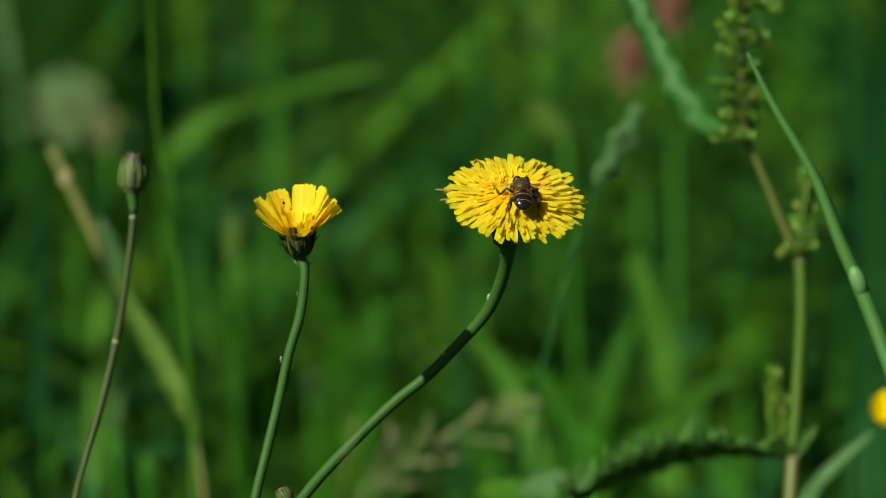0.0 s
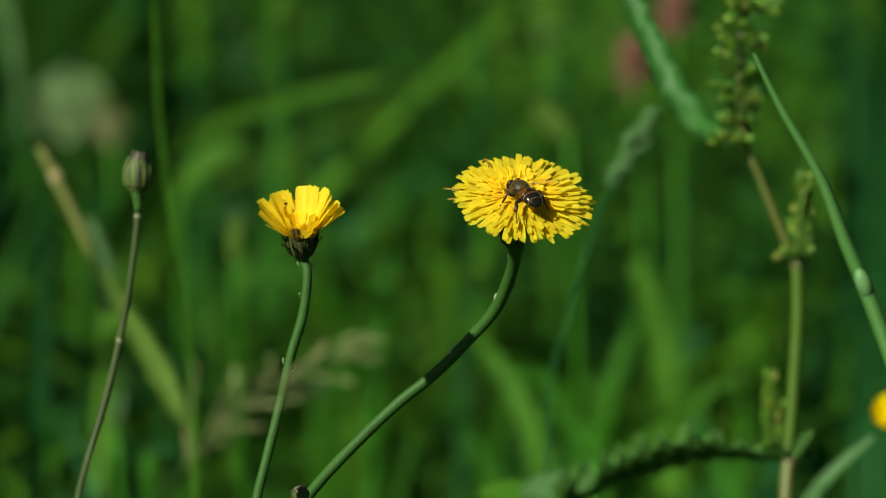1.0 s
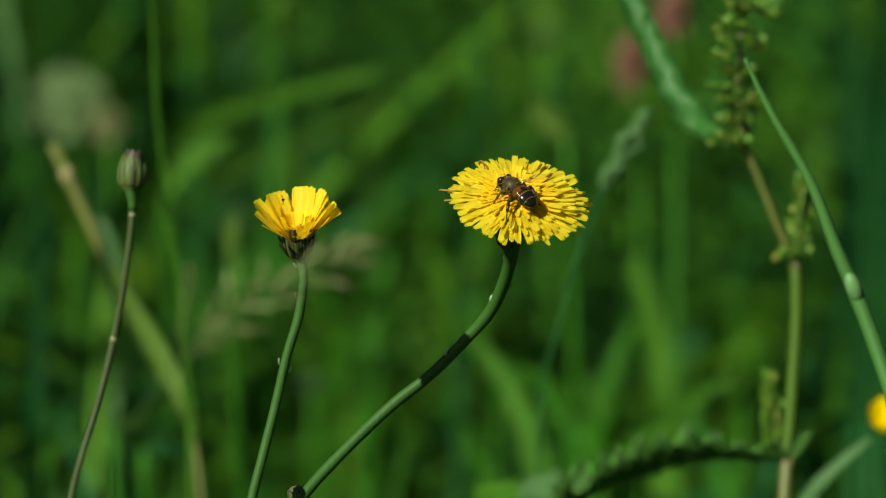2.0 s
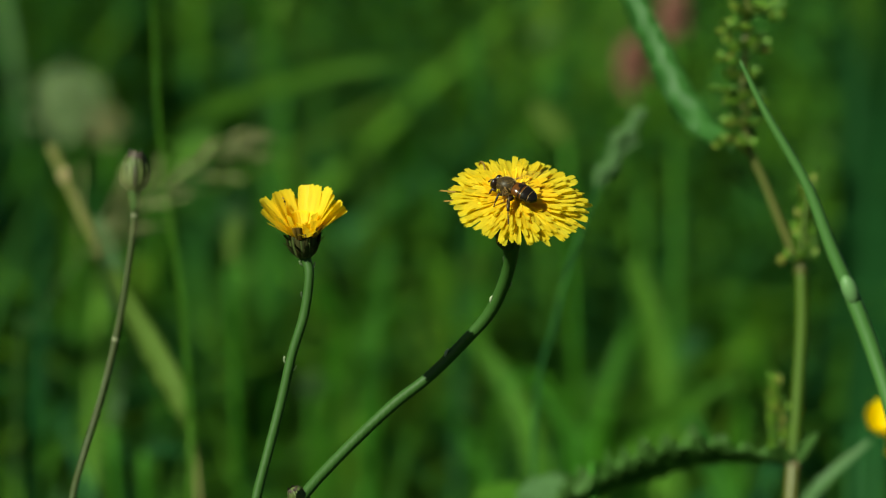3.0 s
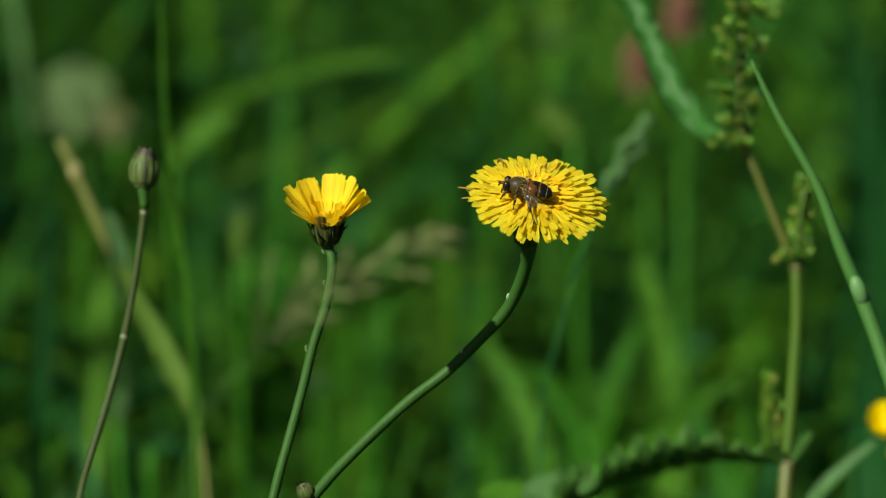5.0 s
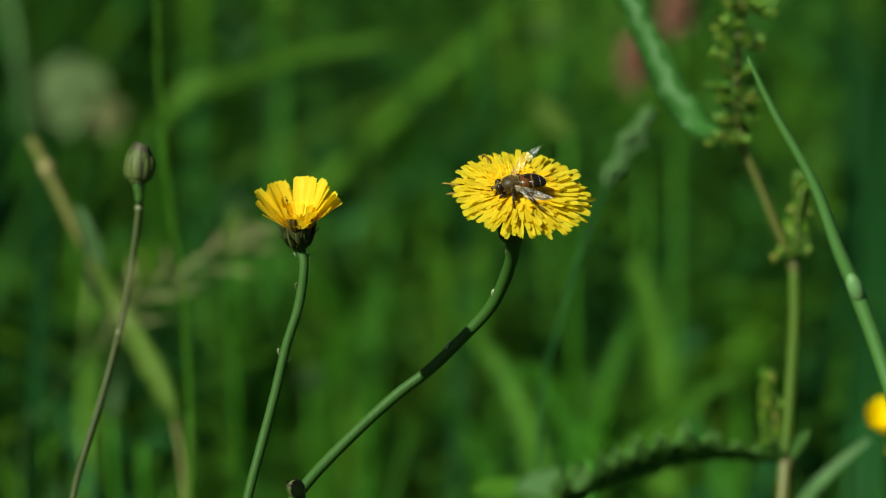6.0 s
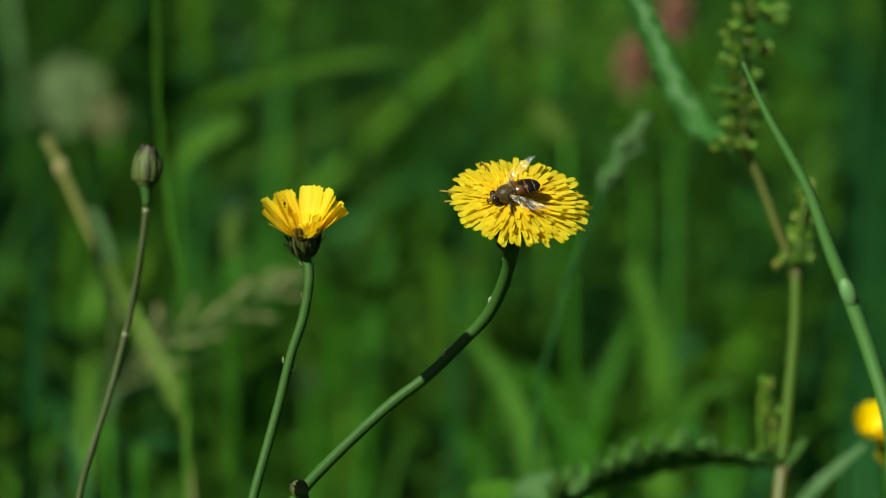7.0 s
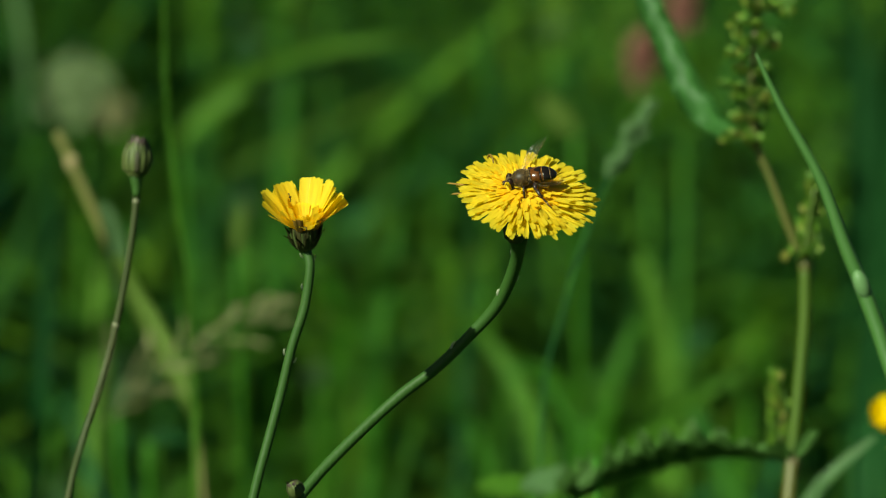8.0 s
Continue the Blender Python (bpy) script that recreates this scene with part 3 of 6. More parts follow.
def left_flower():
    rng = random.Random(5)
    t = thing("cats_ear_flower", LEFT_BASE, "half-open yellow cat's-ear flower with broad petals on a thin stem", "flower", "cat's-ear plants")
    foot = LEFT_HEAD - LEFT_UP * 0.0051
    line = spline(rel([foot, (-0.0301, 1.3672, 0.2784), (-0.0312, 1.3658, 0.2699), (-0.0338, 1.3645, 0.2614), (-0.0361, 1.3629, 0.2517), (-0.0389, 1.3602, 0.2409), (-0.0415, 1.3576, 0.2310), (-0.0442, 1.3545, 0.2176),
                       (-0.0463, 1.3485, 0.1925), (-0.054, 1.345, 0.11), LEFT_BASE - Vector((0, 0, 0.03))], LEFT_BASE), 8)
    stem = bmesh.new()
    tube(stem, line, lambda s: 0.00105 + 0.0004 * math.exp(-(s / 0.02) ** 2), 14, 0.05)
    part("stem", stem, M_STEM, t, "thin green stem")
    stem_scales(t, line, [(0.05, 3.0), (0.085, 0.3), (0.17, 2.9), (0.33, 3.1), (0.34, 0.2)], 0.0014)
    head = bmesh.new()
    lathe(head, [(0.0013, -0.0054), (0.0018, -0.0048), (0.0024, -0.0036), (0.0029, -0.0020), (0.0032, 0.0), (0.0028, 0.001), (0.0004, 0.0014)], 26, 0.03, 13)
    h = part("flower_head", head, M_BROWN_BRACT, t, "brown-green scaly cup", axes(LEFT_HEAD - LEFT_BASE, LEFT_UP))
    b1, b2 = bract_mesh("bract", 0.0052, 0.0011, M_BROWN_BRACT), bract_mesh("bract", 0.0030, 0.0008, M_BROWN_BRACT)
    g1, g2 = bract_mesh("bract", 0.0050, 0.0009, M_BUD_BRACT), bract_mesh("bract", 0.0026, 0.0007, M_BUD_BRACT)
    for ring, (n, me, r, z, lean) in enumerate(((16, b1, 0.0024, -0.0044, 10), (13, g1, 0.0023, -0.0046, 8), (18, b2, 0.0022, -0.0046, 26), (12, g2, 0.0017, -0.0052, 20), (9, b2, 0.0026, -0.0026, 48))):
        for k in range(n):
            a = 360 * (k + 0.5 * ring) / n + rng.uniform(-8, 8)
            part("bract", me, None, h, "", pose(0, 0, 0, 0, 0, a) @ pose(r, 0, z, 0, lean + rng.uniform(-5, 10), 0))
    kinds = [petal_mesh("petal", 0.0094, 0.0033, c, 20 + i, M_PETAL_LEFT, 0.12, d, 0.05, 0.05) for i, (c, d) in enumerate(((0.10, 0.0), (0.06, 0.05), (0.14, 0.02)))]
    for ring, (n, r, z, elev, size) in enumerate(((16, 0.0027, 0.0, 31, 0.95), (15, 0.0024, 0.0003, 45, 1.04), (12, 0.0021, 0.0006, 57, 1.04), (16, 0.0016, 0.0009, 60, 0.42))):
        for k in range(n):
            a = 360 * (k + 0.43 * ring) / n + rng.uniform(-6, 6)
            front = max(0.0, -math.sin(radians(a)) - 0.05)
            e = elev + rng.uniform(-5, 5) + 14 * front
            s = size * (1 + rng.uniform(-0.10, 0.06)) * (1 - 0.72 * min(1.0, 1.3 * front))
            if ring == 3:
                s = max(s, 0.28)
            m = pose(0, 0, 0, 0, 0, a) @ pose(r, 0, z, 0, -e, rng.uniform(-4, 4)) @ pose(0, 0, 0, rng.uniform(-7, 7)) @ Matrix.Diagonal((s, (0.5 if ring == 3 else 1.0) - 0.35 * front, s, 1))
            part("petal", rng.choice(kinds), None, h, "", m)
    b = bmesh.new()
    ball(b, (0, 0.0004, 0.0006), (0.0027, 0.0026, 0.0013), 20, 12)
    part("flower_centre", b, M_CENTRE, h, "orange-yellow centre")
    # Short brown petals: a dark mark at the front, streaks at the right.
    dry = petal_mesh("withered_petal", 0.0038, 0.0012, 0.1, 41, M_PETAL_DRY, 0.5)
    for a, e in ((-104, 62), (-112, 58), (-97, 60), (-38, 42), (-28, 46), (-48, 50)):
        part("withered_petal", dry, None, h, "brown streaked petal", pose(0, 0, 0, 0, 0, a) @ pose(0.0034, 0, 0.0, 0, -e, 0))
    return t


def closed_bud(base, tip, points, radius, height, stem_r, label, knots=()):
    """A closed egg-shaped bud with overlapping scales on a thin stem. points: from under the bud down to the ground."""
    rng = random.Random(int(height * 1e6))
    t = thing("cats_ear_bud", base, label, "flower bud", "cat's-ear plants")
    line = spline(rel(points, base), 8)
    stem = bmesh.new()
    tube(stem, line, lambda s: stem_r * (1 + 0.55 * math.exp(-(s / 0.03) ** 2)), 12, 0.06)
    part("stem", stem, M_BUD_STEM, t, "thin brownish green stem")
    for s, size in knots:
        i = int(s * (len(line) - 1))
        b = bmesh.new()
        ball(b, line[i], (stem_r * size, stem_r * size, stem_r * size * 1.1), 12, 8)
        part("knot", b, M_KNOT, t, "pale knot on the stem")
    neck = bmesh.new()
    tube(neck, line[:8], lambda s: stem_r * (1.75 - 0.6 * s), 12)
    part("neck", neck, M_STEM, t, "green neck under the bud")
    up = (Vector(tip) - Vector(points[0])).normalized()
    b = bmesh.new()
    lathe(b, [(radius * r, height * z) for r, z in ((0.42, 0.0), (0.8, 0.1), (0.98, 0.28), (0.97, 0.5), (0.82, 0.72), (0.6, 0.88), (0.38, 0.96), (0.1, 0.97))], 24, 0.03, 12)
    h = part("bud_head", b, M_BUD_BRACT, t, "closed scaly bud", axes(Vector(points[0]) - Vector(base), up))
    me = bract_mesh("bract", height * 0.62, radius * 0.40, M_BUD_BRACT, 0.45)
    for ring, (n, r, z, lean) in enumerate(((15, 0.86, 0.32, -10), (15, 0.90, 0.12, -1), (11, 0.55, -0.01, 14))):
        for k in range(n):
            a = 360 * (k + 0.5 * ring) / n + rng.uniform(-6, 6)
            part("bract", me, None, h, "", pose(0, 0, 0, 0, 0, a) @ pose(radius * r, 0, height * z, 0, lean + rng.uniform(-4, 5), 0))
    me = bract_mesh("bract_tip", height * 0.36, radius * 0.34, M_BUD_TIP, 0.3)
    for k in range(16):
        a = 22.5 * k + rng.uniform(-9, 9)
        part("bract_tip", me, None, h, "purple-brown tip", pose(0, 0, 0, 0, 0, a) @ pose(radius * rng.uniform(0.5, 0.8), 0, height * rng.uniform(0.6, 0.76), 0, -16 + rng.uniform(-8, 12), 0))
    return t


BUD_BASE = Vector((-0.100, 1.404, 0.0))
LOW_BASE = Vector((-0.038, 1.345, 0.0))
flower_open = big_flower()
flower_half = left_flower()
tall_bud = closed_bud(BUD_BASE, (-0.0716, 1.4665, 0.2917), [(-0.0723, 1.4650, 0.2826), (-0.0721, 1.4641, 0.2767), (-0.0738, 1.4619, 0.2631), (-0.0766, 1.4595, 0.2480), (-0.0802, 1.4553, 0.2340), (-0.0840, 1.4503, 0.2217), (-0.0861, 1.4440, 0.2136),
                      (-0.0876, 1.4348, 0.2002), (-0.0886, 1.4189, 0.1638), BUD_BASE + Vector((0, 0, 0.08)), BUD_BASE - Vector((0, 0, 0.03))], 0.0033, 0.0086, 0.00085,
                      "closed purple-green flower bud on a thin brownish stem", ((0.1, 1.12), (0.3, 1.12)))
low_bud = closed_bud(LOW_BASE, (-0.0329, 1.3696, 0.2300), [(-0.0314, 1.3703, 0.2276), (-0.0301, 1.3697, 0.2238), (-0.0291, 1.3641, 0.2141), (-0.0315, 1.3514, 0.1790), LOW_BASE + Vector((0, 0, 0.07)), LOW_BASE - Vector((0, 0, 0.03))],
                     0.0019, 0.0036, 0.0007, "small dark withered bud beside a flower stem")


# ---- hoverfly ----
def hoverfly():
    """Origin between the feet; head to +x; about 11 mm long."""
    rng = random.Random(2)
    mm = 0.00105
    t = thing("hoverfly", (0, 0, 0), "brown and black hoverfly with amber bands feeding on a yellow flower", "hoverfly")
    b = bmesh.new()
    ball(b, (1.5 * mm, 0, 3.1 * mm), (2.3 * mm, 2.05 * mm, 1.8 * mm), 24, 16)
    ball(b, (-0.45 * mm, 0, 3.6 * mm), (0.85 * mm, 1.3 * mm, 0.65 * mm), 16, 10)
    thorax = part("thorax", b, M_THORAX, t, "dull brown thorax")
    # fur: short hairs standing off the thorax
    b = bmesh.new()
    for k in range(1000):
        u, a = rng.uniform(-0.85, 0.95), rng.uniform(-0.35 * math.pi, 1.35 * math.pi)
        q = math.sqrt(1 - u * u)
        n = Vector((u, q * math.cos(a), q * math.sin(a)))
        p = Vector((1.5 + 2.28 * n.x, 2.03 * n.y, 3.1 + 1.78 * n.z)) * mm
        side = n.cross(Vector((rng.random(), rng.random(), rng.random()))).normalized() * 0.022 * mm
        tipv = p + (n + Vector((rng.uniform(-0.5, 0.2), rng.uniform(-0.3, 0.3), rng.uniform(-0.2, 0.3)))) * rng.uniform(0.15, 0.45) * mm
        b.faces.new([b.verts.new(p - side), b.verts.new(p + side), b.verts.new(tipv)])
    part("fur", b, M_FUR, thorax, "short golden fur")
    # abdomen: segments, alternately black and amber, each a ring of the same egg
    cuts = [(0.0, 0.03, M_ABDOMEN), (0.03, 0.36, M_BAND), (0.36, 0.42, M_ABDOMEN), (0.42, 0.475, M_BAND), (0.475, 0.487, M_RING), (0.487, 0.75, M_ABDOMEN), (0.75, 0.762, M_RING), (0.762, 1.0, M_ABDOMEN)]
    abdomen = None
    for i, (s0, s1, mat) in enumerate(cuts):
        b = bmesh.new()
        rings = []
        for k in range(6):
            s = s0 + (s1 - s0) * k / 5
            r = 0.82 + 0.18 * math.sin(math.pi / 2 * s / 0.35) if s < 0.35 else max(0.03, 1 - ((s - 0.35) / 0.65) ** 2.4) ** 0.5
            x, z = -0.4 - 5.5 * s, 3.15 - 0.3 * s - 0.8 * s * s
            bulge = 1 + 0.02 * math.sin(math.pi * k / 5)
            rings.append([b.verts.new(Vector((x, 2.1 * r * bulge * math.cos(2 * math.pi * j / 28), z + 1.38 * r * bulge * math.sin(2 * math.pi * j / 28))) * mm) for j in range(28)])
        for p, q in zip(rings, rings[1:]):
            for j in range(28):
                b.faces.new((p[j], p[(j + 1) % 28], q[(j + 1) % 28], q[j]))
        b.faces.new(rings[0][::-1])
        b.faces.new(rings[-1])
        if abdomen is None:
            abdomen = part("abdomen", b, mat, t, "glossy black abdomen")
        else:
            part("band" if mat is not M_ABDOMEN else "segment", b, mat, abdomen, {M_BAND: "amber band", M_RING: "thin pale ring"}.get(mat, ""))
    # a dark wedge down the middle of the amber band
    b = bmesh.new()
    ball(b, (-1.9 * mm, 0, 3.05 * mm), (1.7 * mm, 1.45 * mm, 1.42 * mm), 20, 12)
    part("segment", b, M_ABDOMEN, abdomen)
    b = bmesh.new()
    ball(b, (4.1 * mm, 0, 2.85 * mm), (0.85 * mm, 1.4 * mm, 1.15 * mm), 18, 12)
    head = part("head", b, M_FACE, t, "pale brown face")
    for y in (1, -1):
        b = bmesh.new()
        ball(b, (4.0 * mm, y * 0.92 * mm, 2.95 * mm), (0.85 * mm, 0.95 * mm, 1.3 * mm), 20, 14)
        part("eye", b, M_EYE, head, "large dark brown eye")
        b = bmesh.new()
        tube(b, [Vector((4.9, y * 0.2, 3.1)) * mm, Vector((5.4, y * 0.35, 3.0)) * mm, Vector((5.7, y * 0.4, 2.6)) * mm], lambda s: (0.12 + 0.10 * s) * mm, 6)
        part("antenna", b, M_LEG, head)
    b = bmesh.new()
    tube(b, [Vector((4.6, 0, 1.9)) * mm, Vector((4.9, 0, 1.2)) * mm, Vector((5.0, 0, 0.5)) * mm], lambda s: (0.28 - 0.12 * s) * mm, 8)
    part("proboscis", b, M_LEG, head)
    for y in (1, -1):
        legs = (((3.0, 0.9, 1.7), (3.9, 2.0, 2.3), (4.5, 1.9, 0.9), (4.9, 1.7, 0.1)), ((1.4, 1.3, 1.6), (1.5, 3.2, 2.6), (1.7, 4.2, 0.9), (1.6, 4.8, 0.1)),
                ((0.0, 0.0, 0.0), (-1.9, 1.2, 0.5), (-4.3, 1.5, -0.6), (-7.6, 1.7, -1.7)) if y > 0 else ((-0.1, 1.2, 1.9), (-0.3, 3.8, 2.3), (-2.6, 3.4, 0.8), (-4.0, 3.7, -0.6)))
        for i, joints in enumerate(legs):
            b = bmesh.new()
            line = [Vector((p[0], y * p[1], p[2])) * mm for p in joints]
            thick = 1.7 if i == 2 else 1.15
            tube(b, [line[0], line[0].lerp(line[1], 0.5), line[1]], lambda s: thick * (0.2 + 0.13 * math.sin(math.pi * s)) * mm, 8)
            tube(b, [line[1], line[1].lerp(line[2], 0.5), line[2]], lambda s: thick * (0.17 + 0.06 * math.sin(math.pi * s)) * mm, 8)
            tube(b, [line[2], line[2].lerp(line[3], 0.5), line[3]], 0.13 * mm, 6)
            leg = part("leg", b, M_LEG, t, "dark jointed leg")
            if i == 2 and y > 0:
                hind = leg
                hind.location = Vector((-1.0, 1.4, 1.9)) * mm
    wings = []
    for y in (1, -1):
        b = bmesh.new()
        n = 22
        top, low = [], []
        for i in range(n + 1):
            s = i / n
            w = 2.3 * (math.sin(math.pi * s ** 0.75) ** 0.7 if 0 < s < 1 else 0) * (0.45 + 0.55 * min(1, 2.2 * s))
            z = 0.10 * math.sin(7 * s) + 0.25 * s * s
            top.append(Vector((-9.4 * s, -y * 0.25 * w, z)) * mm)
            low.append(Vector((-9.4 * s, y * 0.0 - y * 0.25 * w + y * w, z)) * mm)
        rows = []
        for p, q in zip(top, low):
            rows.append([b.verts.new(p.lerp(q, k / 4) + Vector((0, 0, 0.08 * mm * math.sin(2.2 * k)))) for k in range(5)])
        for p, q in zip(rows, rows[1:]):
            for k in range(4):
                b.faces.new((p[k], p[k + 1], q[k + 1], q[k]))
        bmesh.ops.remove_doubles(b, verts=b.verts[:], dist=1e-6)
        wing = part("wing", b, M_WING, t, "clear wing with brown veins", pose(0.0013, y * 0.0015, 0.0040))
        b = bmesh.new()
        for share, stop in ((1.0, 0.97), (0.75, 0.93), (0.45, 0.85), (0.15, 0.7)):
            pts = [top[i].lerp(low[i], (1 - share) * min(1, 3 * i / n)) + Vector((0, 0, 0.03 * mm)) for i in range(0, int(n * stop), 2)]
            tube(b, pts, lambda s: 0.035 * mm * (1.1 - 0.6 * s), 5)
        part("vein", b, M_VEIN, wing, "brown wing veins")
        wings.append(wing)
    return t, wings, hind


fly, fly_wings, fly_leg = hoverfly()


# ---- dock plant ----
DOCK_BASE = Vector((0.0915, 1.510, 0.0))


def fruit_mesh():
    """A small dock fruit: three broad heart-shaped wings round a core."""
    b = bmesh.new()
    mm = 0.001
    ball(b, (0, 0, 0.9 * mm), (0.45 * mm, 0.45 * mm, 0.8 * mm), 6, 5)
    for k in range(3):
        a = 2 * math.pi * k / 3
        d, e = Vector((math.cos(a), math.sin(a), 0)), Vector((-math.sin(a), math.cos(a), 0))
        rim = [(-0.2, 0.1), (-0.95, 0.3), (-1.0, 1.1), (-0.5, 1.9), (0, 2.3), (0.5, 1.9), (1.0, 1.1), (0.95, 0.3), (0.2, 0.1)]
        mid = b.verts.new((d * 0.75 + Vector((0, 0, 0.9))) * mm)
        ring = [b.verts.new((d * (0.55 - 0.25 * abs(u)) + e * u + Vector((0, 0, z))) * mm) for u, z in rim]
        for p, q in zip(ring, ring[1:]):
            b.faces.new((mid, p, q))
    return mesh_of("fruit", b, M_FRUIT)


def dock_plant():
    rng = random.Random(8)
    t = thing("dock_plant", DOCK_BASE, "green dock plant with knotted stem, seed whorls and wavy leaves", "dock plant")
    fruit = fruit_mesh()
    lower = spline(rel([(0.0902, 1.5736, 0.2455), (0.0902, 1.5715, 0.2325), (0.0890, 1.5688, 0.2157), (0.0876, 1.5660, 0.1978)], DOCK_BASE), 8)
    b = bmesh.new()
    tube(b, lower, 0.0016, 12, 0.05)
    part("stem", b, M_DOCK_STEM, t, "yellow-green stem")
    foot = spline(rel([(0.0876, 1.5660, 0.1978), (0.0867, 1.5617, 0.1896), (0.0850, 1.5519, 0.1729), (0.0805, 1.5285, 0.1207), DOCK_BASE + Vector((0, 0, 0.06)), DOCK_BASE - Vector((0, 0, 0.03))], DOCK_BASE), 8)
    b = bmesh.new()
    tube(b, foot, lambda s: 0.0017 + 0.0006 * s, 12, 0.05)
    part("stem", b, M_DOCK_UPPER, t, "brownish lower stem")
    upper = spline(rel([(0.0902, 1.5736, 0.2455), (0.0858, 1.5752, 0.2558), (0.0810, 1.5771, 0.2678), (0.0775, 1.5784, 0.2763), (0.0759, 1.5802, 0.2875), (0.0766, 1.5824, 0.3016), (0.0778, 1.5849, 0.3170), (0.0781, 1.5639, 0.3377)], DOCK_BASE), 8)
    b = bmesh.new()
    tube(b, upper, lambda s: 0.0012 - 0.0006 * s, 10, 0.05)
    part("stem", b, M_DOCK_UPPER, t, "brownish upper stem")
    for q, r in (((0.0902, 1.5736, 0.2458), 0.0019), ((0.0876, 1.5659, 0.1971), 0.00205), ((0.0772, 1.5784, 0.2763), 0.0016)):
        b = bmesh.new()
        ball(b, Vector(q) - DOCK_BASE, (r, r, r * 1.15), 12, 8)
        part("node", b, M_DOCK_NODE if r > 0.00201 else M_DOCK_UPPER, t, "light brown knot of the stem")

    def whorl(centre, n, spread, size, up=0.3):
        c = Vector(centre) - DOCK_BASE
        for k in range(n):
            a = 2.4 * k + rng.uniform(-0.4, 0.4)
            out = Vector((math.cos(a), math.sin(a), rng.uniform(-0.3, 0.5)))
            m = axes(c + out * spread * rng.uniform(0.35, 1.0), out * 0.7 + Vector((0, 0, up)))
            s = size * rng.uniform(0.8, 1.35)
            part("fruit", fruit, None, t, "", m @ Matrix.Diagonal((s, s, s, 1)))

    def spike(points, n, w0, w1, size, pulse=0.0, up=0.5):
        """Fruits packed along a line, from its tip (spread w0) to its foot (spread w1), bunched in whorls."""
        line = spline(rel(points, DOCK_BASE), 10)
        for k in range(n):
            s = (k + rng.random()) / n
            q = line[min(int(s * (len(line) - 1)), len(line) - 1)]
            a = 2.4 * k + rng.uniform(-0.5, 0.5)
            w = (w0 + (w1 - w0) * s) * (1 + pulse * math.sin(s * 2 * math.pi * 7.5))
            out = Vector((math.cos(a), math.sin(a), rng.uniform(-0.2, 0.3)))
            m = axes(q + out * w * rng.uniform(0.45, 1.0), out * 0.6 + Vector((0, 0, up)))
            z = size * rng.uniform(0.7, 1.3)
            part("fruit", fruit, None, t, "", m @ Matrix.Diagonal((z, z, z, 1)))

    for c, n, w in (((0.0795, 1.5800, 0.3101), 30, 0.0060),
                    ((0.0738, 1.5800, 0.3059), 14, 0.0036),
                    ((0.0766, 1.5800, 0.3016), 24, 0.0050),
                    ((0.0717, 1.5800, 0.2977), 9, 0.0021),
                    ((0.0757, 1.5800, 0.2940), 14, 0.0040),
                    ((0.0707, 1.5800, 0.2902), 8, 0.0021),
                    ((0.0762, 1.5800, 0.2879), 20, 0.0044),
                    ((0.0756, 1.5800, 0.2824), 16, 0.0040),
                    ((0.0736, 1.5800, 0.2776), 32, 0.0046)):
        whorl(c, int(1.6 * n), w, 0.78)
    spike([(0.0923, 1.5770, 0.2674), (0.0917, 1.5760, 0.2606), (0.0908, 1.5750, 0.2543), (0.0898, 1.5740, 0.2480)], 76, 0.0010, 0.0028, 0.9, 0.25, 0.8)
    spike([(0.0835, 1.5801, 0.2167), (0.0839, 1.5795, 0.2124), (0.0844, 1.5783, 0.2053), (0.0856, 1.5750, 0.1968)], 110, 0.0004, 0.0036, 0.8, 0.15, 1.2)
    whorl((0.0896, 1.5720, 0.2486), 12, 0.0038, 0.9)
    whorl((0.0745, 1.5766, 0.2772), 8, 0.0030, 0.9)
    b = bmesh.new()
    tube(b, spline(rel([(0.0895, 1.5710, 0.2485), (0.0906, 1.5722, 0.2562), (0.0922, 1.5738, 0.2664)], DOCK_BASE), 4), 0.0006, 6)
    part("spike_stalk", b, M_DOCK_STEM, t)
    b = bmesh.new()
    tube(b, spline(rel([(0.0872, 1.5739, 0.1963), (0.0844, 1.5783, 0.2053), (0.0837, 1.5803, 0.2178)], DOCK_BASE), 4), 0.0006, 6)
    part("spike_stalk", b, M_DOCK_STEM, t)
    b = bmesh.new()
    line = spline(rel([(0.0761, 1.5864, 0.2752), (0.0694, 1.5948, 0.2774), (0.0643, 1.6026, 0.2815), (0.0597, 1.6087, 0.2884), (0.0557, 1.6151, 0.2968), (0.0521, 1.6193, 0.3043), (0.0480, 1.6247, 0.3129)], DOCK_BASE), 8)
    blade(b, line, lambda s: 0.0084 * min(1, 0.35 + 2.0 * s) * (1 - 0.3 * s * s), (-0.15, -0.85, 0.30), 0.55, 0.42, 7.0, 0.0002)
    part("leaf", b, M_DOCK_LEAF, t, "narrow wavy blue-green leaf")
    b = bmesh.new()
    line = spline(rel([(0.0875, 1.5738, 0.1957), (0.0792, 1.5788, 0.1954), (0.0694, 1.5857, 0.1945), (0.0582, 1.5934, 0.1915), (0.0467, 1.5986, 0.1865), (0.0378, 1.6041, 0.1826), (0.0330, 1.6075, 0.1787)], DOCK_BASE), 10)
    blade(b, line, lambda s: 0.0215 * min(1, 0.25 + 2.2 * s) * (1 - 0.45 * s ** 3), (0.05, 0.52, 0.85), 0.35, 0.27, 13.0, 0.0002, 0.2)
    part("leaf", b, M_DOCK_SHADED, t, "wavy dark leaf arching downwards")
